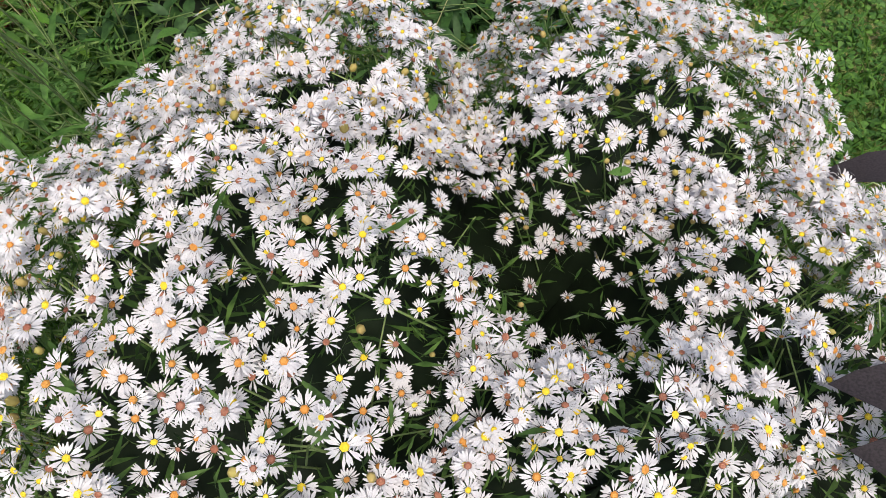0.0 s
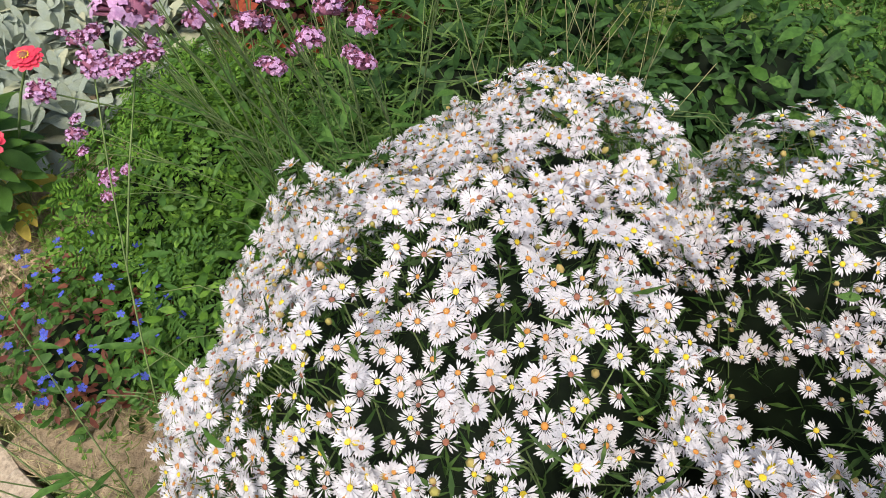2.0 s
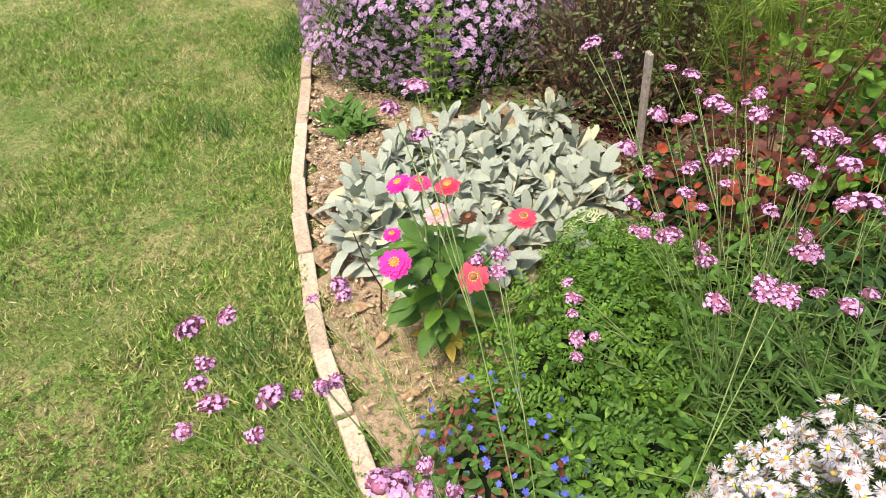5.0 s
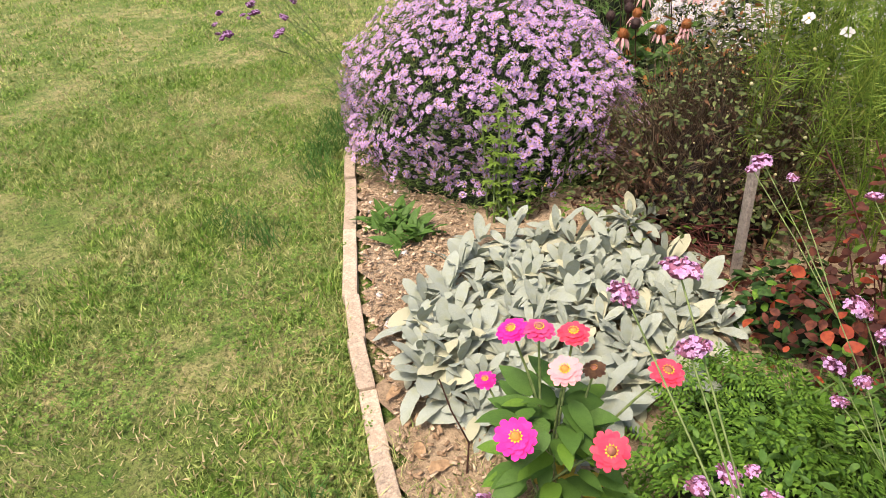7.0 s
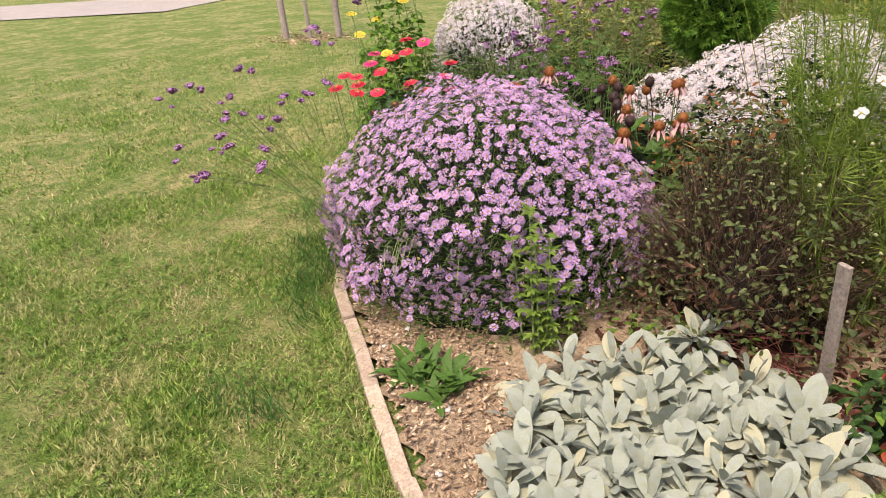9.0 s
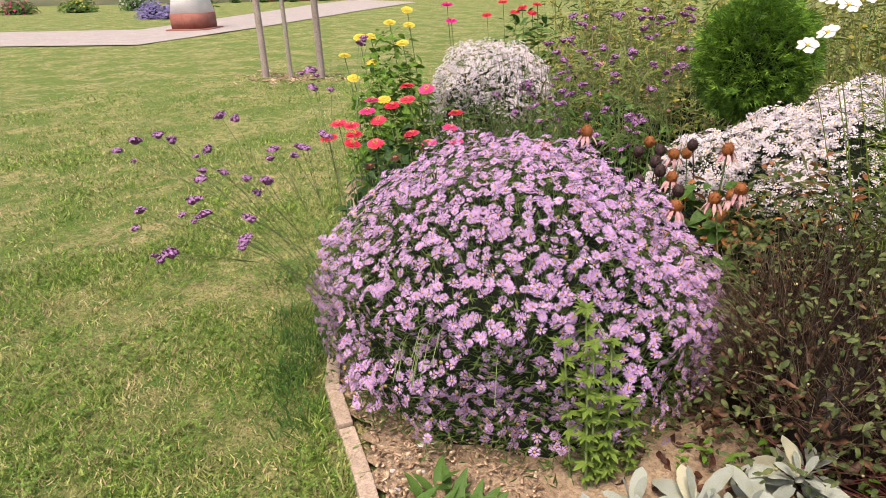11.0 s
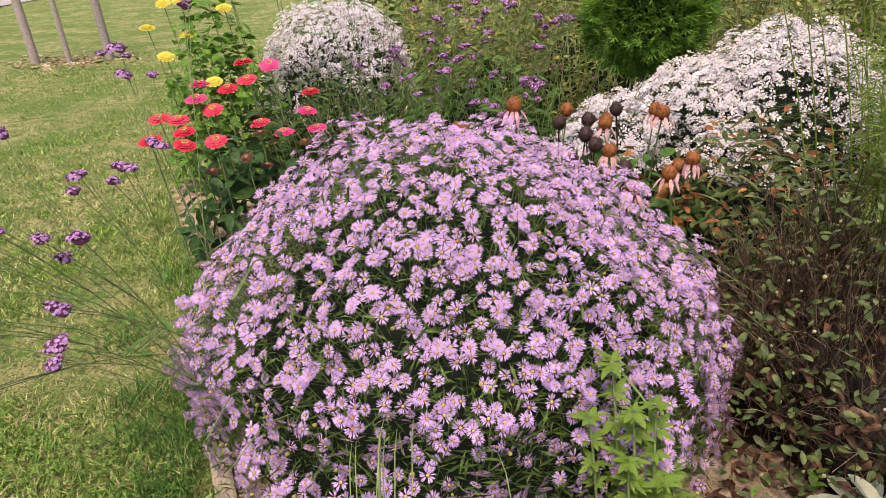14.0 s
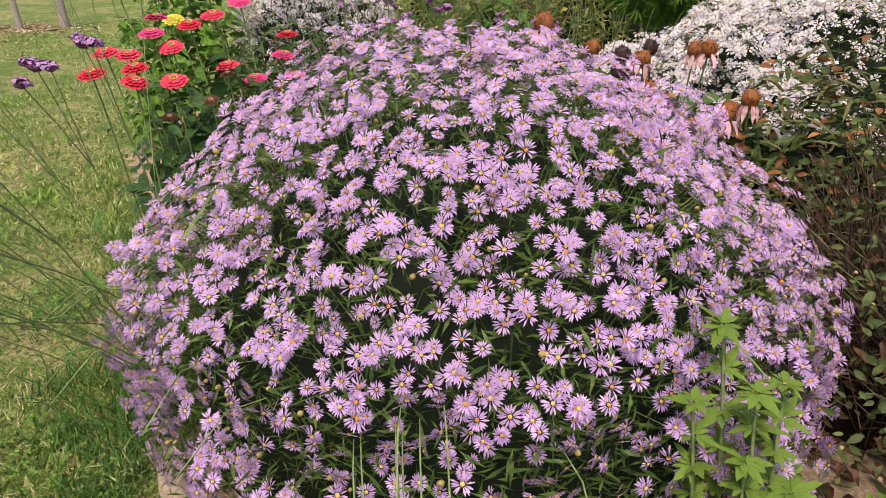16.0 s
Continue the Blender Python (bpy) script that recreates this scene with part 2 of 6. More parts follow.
def spread(template, P, A, S):
    """Copies of a template's groups at places P, turned by A, of size S."""
    P, S = np.asarray(P, float), np.broadcast_to(np.asarray(S, float), len(P))
    out = []
    for v, f, k in template:
        v, f = np.asarray(v, float), np.asarray(f, int)
        w = np.einsum("nij,kj->nki", A, v) * S[:, None, None] + P[:, None, :]
        g = f[None] + (np.arange(len(P)) * len(v))[:, None, None]
        out.append((w.reshape(-1, 3), g.reshape(-1, f.shape[1]), np.tile(np.broadcast_to(np.asarray(k), (len(f),)), len(P))))
    return out


def remat(template, k):
    return [(v, f, k) for v, f, _ in template]


def tube(points, r0, r1=None, sides=5, k=0):
    """A tapered stem along points."""
    p = np.asarray(points, float)
    r1 = r0 if r1 is None else r1
    t = np.gradient(p, axis=0)
    t /= np.linalg.norm(t, axis=1, keepdims=True) + 1e-9
    u = np.cross(t, (0.31, 0.87, 0.38))
    u /= np.linalg.norm(u, axis=1, keepdims=True) + 1e-9
    w = np.cross(t, u)
    a = np.arange(sides) * 2 * np.pi / sides
    r = np.linspace(r0, r1, len(p))[:, None, None]
    ring = p[:, None] + r * (np.cos(a)[None, :, None] * u[:, None] + np.sin(a)[None, :, None] * w[:, None])
    f = [(i * sides + j, i * sides + (j + 1) % sides, (i + 1) * sides + (j + 1) % sides, (i + 1) * sides + j) for i in range(len(p) - 1) for j in range(sides)]
    return (ring.reshape(-1, 3), f, k)


def bowed(a, b, sag=0.1, n=6, side=None):
    """Points of a stem from a to b that leaves the ground steeply and bows outwards."""
    a, b = np.asarray(a, float), np.asarray(b, float)
    c = (a + b) / 2
    c = np.array((a[0] * 0.65 + b[0] * 0.35, a[1] * 0.65 + b[1] * 0.35, c[2] + sag * np.linalg.norm(b - a)))
    t = np.linspace(0, 1, n)[:, None]
    return (1 - t) ** 2 * a + 2 * t * (1 - t) * c + t ** 2 * b


def leaf(length=1.0, width=0.4, curl=0.25, fold=0.12, n=4, k=0, wave=0.0, blunt=False):
    """A leaf that lies along x, folded at its midrib and curled down at the tip."""
    v, f = [], []
    for i in range(n + 1):
        s = i / n
        if blunt:
            w = width * 0.5 * (0.3 + 0.7 * math.sin(math.pi / 2 * s / 0.55) if s < 0.55 else math.sqrt(max(0.004, 1 - ((s - 0.55) / 0.452) ** 2)))
        else:
            w = width * 0.5 * math.sin(math.pi * (0.06 + 0.94 * s) ** 0.8) ** 0.8 if i < n else 0.0
        z = 0.3 * curl * s - curl * s * s
        zz = fold * w * 2 + wave * math.sin(i * 2.2)
        v += [(s * length, w, z + zz), (s * length, 0, z), (s * length, -w, z + zz - wave)]
    for i in range(n):
        b = i * 3
        f += [(b, b + 1, b + 4, b + 3), (b + 1, b + 2, b + 5, b + 4)]
    return [(np.array(v), f, k)]


def blade(k=0):
    return [(np.array([(0, -0.5, 0), (0, 0.5, 0), (0.12, 0.3, 0.6), (0.12, -0.3, 0.6), (0.45, 0, 1.0)]), [(0, 1, 2, 3)], k),
            (np.array([(0.12, -0.3, 0.6), (0.12, 0.3, 0.6), (0.45, 0, 1.0)]), [(0, 1, 2)], k)]


def diamond(k=0, width=0.22, droop=0.1):
    return [(np.array([(0, 0, 0), (0.45, width / 2, 0.02), (1, 0, -droop), (0.45, -width / 2, 0.02)]), [(0, 1, 2, 3)], k)]


def daisy(petals, r0, r1, width, rise, seed, k_petal=0, k_disc=1, disc=0.26, missing=0.0, droop=0.0):
    """A daisy head of radius 1: separate narrow petals and a domed disc."""
    q = random.Random(seed)
    v, f = [], []
    for i in range(petals):
        if q.random() < missing:
            continue
        a = (i + q.uniform(-0.35, 0.35)) * 2 * math.pi / petals
        l = r1 * q.uniform(0.84, 1.06)
        w, z = width * q.uniform(0.8, 1.15), rise * q.uniform(0.3, 1.5)
        c, s = math.cos(a), math.sin(a)
        b = len(v)
        for rr, ww, zz in ((r0, 0.0, 0.0), (l * 0.68, w, z), (l, 0.3 * w, z * 0.7 - droop), (l, -0.3 * w, z * 0.7 - droop), (l * 0.68, -w, z)):
            v.append((rr * c - ww * s, rr * s + ww * c, zz))
        f.append((b, b + 4, b + 3, b + 2, b + 1))
    n = 6
    d = [(disc * math.cos(j * math.tau / n), disc * math.sin(j * math.tau / n), 0.03) for j in range(n)]
    d += [(0.6 * disc * math.cos(j * math.tau / n), 0.6 * disc * math.sin(j * math.tau / n), 0.13) for j in range(n)] + [(0, 0, 0.14)]
    out = [(np.array(v), f, k_petal), (np.array(d), [(j, (j + 1) % n, n + (j + 1) % n, n + j) for j in range(n)], k_disc)]
    out.append((np.array(d), [(n + j, n + (j + 1) % n, 2 * n) for j in range(n)], k_disc))
    return out


def ball(rx, rz, k=0, n=8, rows=4, z0=0.0, noise_amp=0.0):
    v, f = [], []
    for i in range(rows + 1):
        th = math.pi * i / rows
        for j in range(n):
            a = j * math.tau / n
            g = 1 + noise_amp * noise.noise((3 * math.cos(a), 3 * math.sin(a), 3 * th))
            v.append((rx * g * math.sin(th) * math.cos(a), rx * g * math.sin(th) * math.sin(a), z0 + rz * g * math.cos(th)))
    for i in range(rows):
        for j in range(n):
            f.append((i * n + j, (i + 1) * n + j, (i + 1) * n + (j + 1) % n, i * n + (j + 1) % n))
    return (np.array(v), f, k)


def box(x0, x1, y0, y1, z0, z1, k=0):
    v = [(x, y, z) for z in (z0, z1) for x, y in ((x0, y0), (x1, y0), (x1, y1), (x0, y1))]
    return (np.array(v), [(3, 2, 1, 0), (4, 5, 6, 7), (0, 1, 5, 4), (1, 2, 6, 5), (2, 3, 7, 6), (3, 0, 4, 7)], k)


def rounded_box(x0, x1, y0, y1, z0, z1, bevel, name, mats, seg=2):
    bm = bmesh.new()
    bmesh.ops.create_cube(bm, size=1)
    for v in bm.verts:
        v.co = ((x0 + x1) / 2 + v.co.x * (x1 - x0), (y0 + y1) / 2 + v.co.y * (y1 - y0), (z0 + z1) / 2 + v.co.z * (z1 - z0))
    bmesh.ops.bevel(bm, geom=bm.edges[:], offset=bevel, segments=seg, profile=0.6, affect="EDGES")
    me = bpy.data.meshes.new(name)
    bm.to_mesh(me)
    bm.free()
    for m in mats:
        me.materials.append(m)
    return me


def thing(name, place, label, category, group="", kind=""):
    ob = new(name)
    ob.empty_display_size = 0.05
    ob.location = place
    return tagged(ob, label, category, group, kind)


def part(name, groups, mats, parent, label="", kind="", place=None, is_smooth=False):
    me = groups if isinstance(groups, bpy.types.Mesh) else mesh_of(name, groups, mats)
    if is_smooth:
        smooth(me)
    ob = new(name, me)
    if parent is not None:
        ob.parent = parent
    if place is not None:
        ob.location = place
    return tagged(ob, label, "", "", kind)


def shifted(groups, base):
    b = np.asarray(base, float)
    return [(np.asarray(v, float) - b, f, k) for v, f, k in groups]


def inside(px, py, poly):
    """Which points lie in a polygon."""
    px, py = np.asarray(px), np.asarray(py)
    hit = np.zeros(px.shape, bool)
    for (x0, y0), (x1, y1) in zip(poly, poly[1:] + poly[:1]):
        cross = (y0 > py) != (y1 > py)
        hit ^= cross & (px < (x1 - x0) * (py - y0) / ((y1 - y0) or 1e-9) + x0)
    return hit


# ---- ground, bed and edging ----
EDGE = [(1.5, 0.30), (0.9, 0.42), (0.3, 0.55), (-0.15, 0.645), (-0.35, 0.695), (-0.6, 0.78), (-0.9, 0.885), (-1.2, 1.03), (-1.5, 1.19), (-1.85, 1.405),
        (-2.2, 1.645), (-2.5, 1.86), (-2.75, 2.03), (-2.92, 2.22), (-3.1, 2.6), (-3.4, 2.95), (-3.85, 3.2), (-4.5, 3.9)]
BED = EDGE + [(-4.9, 4.8), (-5.0, 6.2), (-4.6, 8.0), (-2.0, 8.6), (0.6, 8.0), (0.7, 5.0), (0.45, 3.2), (0.62, 2.35), (1.2, 1.98), (1.6, 1.8), (1.7, 1.0)]
gx = np.concatenate((np.linspace(-400, -14, 14), np.linspace(-12, 8, 41), np.linspace(10, 400, 14)))
gy = np.concatenate((np.linspace(-400, -8, 14), np.linspace(-6, 14, 41), np.linspace(16, 400, 14)))
GX, GY = np.meshgrid(gx, gy)
nx = len(gx)
gz = np.array([0.02 * noise.noise((x * 0.5, y * 0.5, 0)) if abs(x) < 20 and abs(y) < 20 else 0.0 for x, y in zip(GX.ravel(), GY.ravel())]) - 0.012
gf = [(j * nx + i, j * nx + i + 1, (j + 1) * nx + i + 1, (j + 1) * nx + i) for j in range(len(gy) - 1) for i in range(nx - 1)]
ground = part("ground", [(np.stack((GX.ravel(), GY.ravel(), gz), 1), gf, 0)], [M_LAWN], None, is_smooth=True)
tagged(ground, "short green lawn with dry straw-coloured patches", "lawn", kind="structure")


def bed_height(x, y):
    return 0.022 + 0.010 * noise.noise((x * 3, y * 3, 5)) + 0.004 * noise.noise((x * 11, y * 11, 2))


bxs, bys = np.arange(-5.2, 1.9, 0.07), np.arange(0.2, 8.8, 0.07)
BXX, BYY = np.meshgrid(bxs, bys)
keep = inside(BXX.ravel(), BYY.ravel(), BED).reshape(BXX.shape)
bz = np.array([bed_height(x, y) for x, y in zip(BXX.ravel(), BYY.ravel())])
m = len(bxs)
bf = [(j * m + i, j * m + i + 1, (j + 1) * m + i + 1, (j + 1) * m + i) for j in range(len(bys) - 1) for i in range(m - 1)
      if keep[j, i] and keep[j, i + 1] and keep[j + 1, i] and keep[j + 1, i + 1]]
bed = part("bed_soil", [(np.stack((BXX.ravel(), BYY.ravel(), bz), 1), bf, 0)], [M_SOIL], None, is_smooth=True)
tagged(bed, "brown crumbly soil of the flower bed", "soil", kind="structure")


def along(points, step):
    """Places and directions at even steps along a line of points."""
    p = [Vector((x, y, 0)) for x, y in points]
    out, carry = [], 0.0
    for a, b in zip(p, p[1:]):
        d = (b - a).length
        s = carry
        while s < d:
            out.append((a.lerp(b, s / d), math.atan2(b.y - a.y, b.x - a.x)))
            s += step
        carry = s - d
    return out


edging = thing("brick_edging", (0, 0, 0), "single row of pale worn bricks between lawn and bed", "edging", kind="structure")
brick_mesh = rounded_box(-0.118, 0.118, -0.028, 0.028, -0.06, 0.036, 0.008, "brick", [M_BRICK])
for place, ang in along(EDGE[:14], 0.238):
    b = new("brick", brick_mesh)
    b.parent = edging
    b.location = (place.x + R.uniform(-0.004, 0.004), place.y + R.uniform(-0.004, 0.004), R.uniform(-0.012, 0.004))
    b.rotation_euler = (R.uniform(-0.05, 0.05), R.uniform(-0.03, 0.03), ang + R.uniform(-0.02, 0.02))

# lawn grass, thick near the walk and thinner further off
def lawn_points(count, x0, x1, y0, y1):
    x, y = rng.uniform(x0, x1, count), rng.uniform(y0, y1, count)
    ok = ~inside(x, y, BED)
    return x[ok], y[ok]


def feathered(x, y, area, width):
    """1 well inside an area, thinning out to 0 at its rounded edge."""
    u = np.abs(x - (area[0] + area[1]) / 2) / ((area[1] - area[0]) / 2)
    v = np.abs(y - (area[2] + area[3]) / 2) / ((area[3] - area[2]) / 2)
    return np.clip((1 - (u ** 3 + v ** 3) ** (1 / 3)) / width, 0.0, 1.0)


def grass(name, count, area, height, width, label, skip=None, mat=None):
    x, y = lawn_points(count, *area)
    if skip:
        ok = rng.uniform(0, 1, len(x)) > feathered(x, y, skip, 0.4)
        x, y = x[ok], y[ok]
    patch = np.array([noise.noise((a * 1.4, b * 1.4, 3)) + 0.7 * noise.noise((a * 5.5, b * 5.5, 8)) for a, b in zip(x, y)])
    far_fade = np.clip((11.5 - np.hypot(x + 1.5, y - 1.0)) / 8.0, 0.0, 1.0) * feathered(x, y, area, 0.4)
    ok = rng.uniform(0, 1, len(x)) < np.clip(0.75 + (0.9 if skip is None else 0.5) * patch, 0.3, 1) * far_fade
    x, y, patch = x[ok], y[ok], patch[ok]
    n = len(x)
    A = axes(np.stack((rng.normal(0, 0.75, n), rng.normal(0, 0.75, n), np.ones(n)), 1))
    h = height * rng.uniform(0.5, 1.35, n) * np.clip(1 + 0.6 * patch, 0.6, 1.6)
    tri = [(np.array([(0, -0.5 * width / height, 0), (0, 0.5 * width / height, 0), (0.35, 0, 1.0)]), [(0, 1, 2)], 0)]
    groups = spread(tri, np.stack((x, y, np.full(n, -0.012)), 1), A, h)
    dry = rng.uniform(0, 1, n) < np.clip(0.20 - 0.45 * patch, 0.05, 0.6)
    groups = [(v, f, dry.astype(int)) for v, f, _ in groups]
    ob = part(name, groups, [mat or M_GRASS, mat or M_STRAW], None)
    return tagged(ob, label, "grass", kind="stuff")


NEAR_LAWN = (-5.2, 1.3, -1.7, 4.5)
grass("lawn_grass", 640000, NEAR_LAWN, 0.030, 0.0062, "short mown lawn grass beside the brick edging")
grass("lawn_grass", 400000, (-12.5, 1.0, -4.0, 12.0), 0.034, 0.0105, "mown lawn grass with dry patches", skip=NEAR_LAWN)
grass("lawn_grass", 60000, (-0.2, 3.9, 0.6, 5.0), 0.09, 0.006, "long uncut grass behind the flower bed", mat=M_LONGGRASS)
ex = [(p.x, p.y) for p, _ in along(EDGE, 0.0035)]
ex = np.array(ex)[rng.uniform(0, 1, len(ex)) < 0.8]
edge_n = len(ex)
off = rng.uniform(0.035, 0.12, edge_n)
P = np.stack((ex[:, 0] - off * 0.55, ex[:, 1] - off * 0.8, np.full(edge_n, -0.01)), 1)
A = axes(np.stack((rng.normal(0.1, 0.4, edge_n), rng.normal(0.1, 0.4, edge_n), np.ones(edge_n)), 1))
gr = []
for v, f, k in blade():
    gr += spread([(v * np.array((1, 0.09, 1)), f, 0)], P, A, rng.uniform(0.04, 0.10, edge_n))
tagged(part("edge_grass", gr, [M_GRASS], None), "longer grass tufts growing against the bricks", "grass", kind="stuff")

# tufts of long dark grass at the foot of the lilac bush and on the lawn
tufts = [(-3.05, 2.3), (-3.1, 2.45), (-3.25, 2.75), (-3.5, 2.95), (-2.98, 2.12), (-3.0, 2.25), (-3.75, 3.05), (-2.98, 2.02), (-2.9, 1.95), (-3.15, 2.2), (-2.75, 1.85), (-2.4, 1.35), (-2.6, 1.3), (-3.3, 2.35), (-3.6, 2.6), (-1.1, 0.75)]
gr = []
for tx, ty in tufts:
    c = 110
    P = np.stack((rng.normal(tx, 0.06, c), rng.normal(ty, 0.06, c), np.full(c, -0.01)), 1)
    A = axes(np.stack((rng.normal(0, 0.45, c), rng.normal(0, 0.45, c), np.ones(c)), 1))
    for v, f, k in blade():
        gr += spread([(v * np.array((1, 0.05, 1)), f, 0)], P, A, rng.uniform(0.05, 0.12, c))
tagged(part("grass_tufts", gr, [plant("tuft_grass", (0.06, 0.16, 0.03), (0.11, 0.24, 0.05), through_light=0.25)], None), "taller dark green tufts of grass in the lawn", "grass", kind="stuff")

# clover and small broad weeds
def clover(name, count, area, size, label, bedside=False, clear=0.05, mat=None):
    x, y = rng.uniform(area[0], area[1], count), rng.uniform(area[2], area[3], count)
    ok = inside(x, y, BED) == bedside
    g = np.array([noise.noise((a * 2.3, b * 2.3, 9)) for a, b in zip(x, y)])
    ok &= (g > clear) & (rng.uniform(0, 1, count) < feathered(x, y, area, 0.5))
    x, y = x[ok], y[ok]
    n = len(x)
    t = []
    for a in (0, 2.1, 4.2):
        c, s = math.cos(a), math.sin(a)
        pts = [(0.0, 0.0), (0.75, 0.42), (1.0, 0.0), (0.75, -0.42)]
        t.append((np.array([(p * c - q * s, p * s + q * c, 0.12 * p) for p, q in pts]), [(0, 3, 2, 1)], 0))
    P = np.stack((x, y, rng.uniform(0.006, 0.03, n)), 1)
    A = axes(np.stack((rng.normal(0, 0.3, n), rng.normal(0, 0.3, n), np.ones(n)), 1))
    ob = part(name, spread(t, P, A, size * rng.uniform(0.7, 1.4, n)), [mat or M_CLOVER], None)
    return tagged(ob, label, "clover", kind="stuff")


clover("clover", 110000, (-6.0, 1.4, -1.6, 4.4), 0.0085, "low clover leaves among the grass")
clover("ground_weeds", 15000, (0.2, 3.6, 0.9, 4.4), 0.022, "bright green broad-leaved weeds behind the bed", clear=-0.4, mat=M_WEED)
clover("ground_weeds", 1600, (-1.0, 0.3, 0.7, 1.3), 0.010, "tiny green weeds on the soil", bedside=True, clear=0.0)

# bark chips, pebbles and dead leaves on the soil
n = 11000
x, y = rng.uniform(-2.75, -0.5, n), rng.uniform(0.85, 2.4, n)
edge_y = np.interp(x, [p[0] for p in EDGE][::-1], [p[1] for p in EDGE][::-1])
ok = (y > edge_y + 0.05) & (y < edge_y + 0.6) & (rng.uniform(0, 1, n) < np.clip((-0.7 - x) / 0.7, 0.12, 1))
x, y = x[ok], y[ok]
n = len(x)
chip = box(-0.5, 0.5, -0.2, 0.2, -0.04, 0.04)
P = np.stack((x, y, np.full(n, 0.034) + rng.uniform(0, 0.012, n)), 1)
A = axes(np.stack((rng.normal(0, 0.35, n), rng.normal(0, 0.35, n), np.ones(n)), 1))
tagged(part("bark_mulch", spread([chip], P, A, rng.uniform(0.007, 0.026, n)), [M_CHIP], None), "scattered reddish-brown bark chips on the soil", "mulch", kind="stuff")
for i in range(26):
    px = R.uniform(-2.3, -1.05)
    py = float(np.interp(px, [p[0] for p in EDGE][::-1], [p[1] for p in EDGE][::-1])) + R.uniform(0.06, 0.28)
    s = R.uniform(0.007, 0.017)
    st = new("pebble", mesh_of("pebble", [ball(s, s * 0.6, noise_amp=0.5, n=7)], [M_PEBBLE]))
    st.location, st.rotation_euler = (px, py, bed_height(px, py) + s * 0.35), (0, 0, R.uniform(0, 6))
    tagged(st, "small pale stone lying on the soil", "stone", "stones on the soil")
M_TANLEAF = plant("tan_dead_leaf", (0.30, 0.19, 0.10), (0.46, 0.31, 0.17), through_light=0.1)
for i in range(7):
    px, py = R.uniform(-1.3, -0.2), 0
    py = float(np.interp(px, [p[0] for p in EDGE][::-1], [p[1] for p in EDGE][::-1])) + R.uniform(0.08, 0.3)
    dl = new("fallen_leaf", mesh_of("fallen_leaf", leaf(0.07, 0.035, 0.015, 0.3, wave=0.004), [M_TANLEAF]))
    dl.location, dl.rotation_euler = (px, py, bed_height(px, py) + 0.012), (R.uniform(-0.2, 0.2), R.uniform(-0.2, 0.1), R.uniform(0, 6))
    tagged(dl, "curled dry tan leaf on the soil", "leaf", "fallen leaves on the soil")


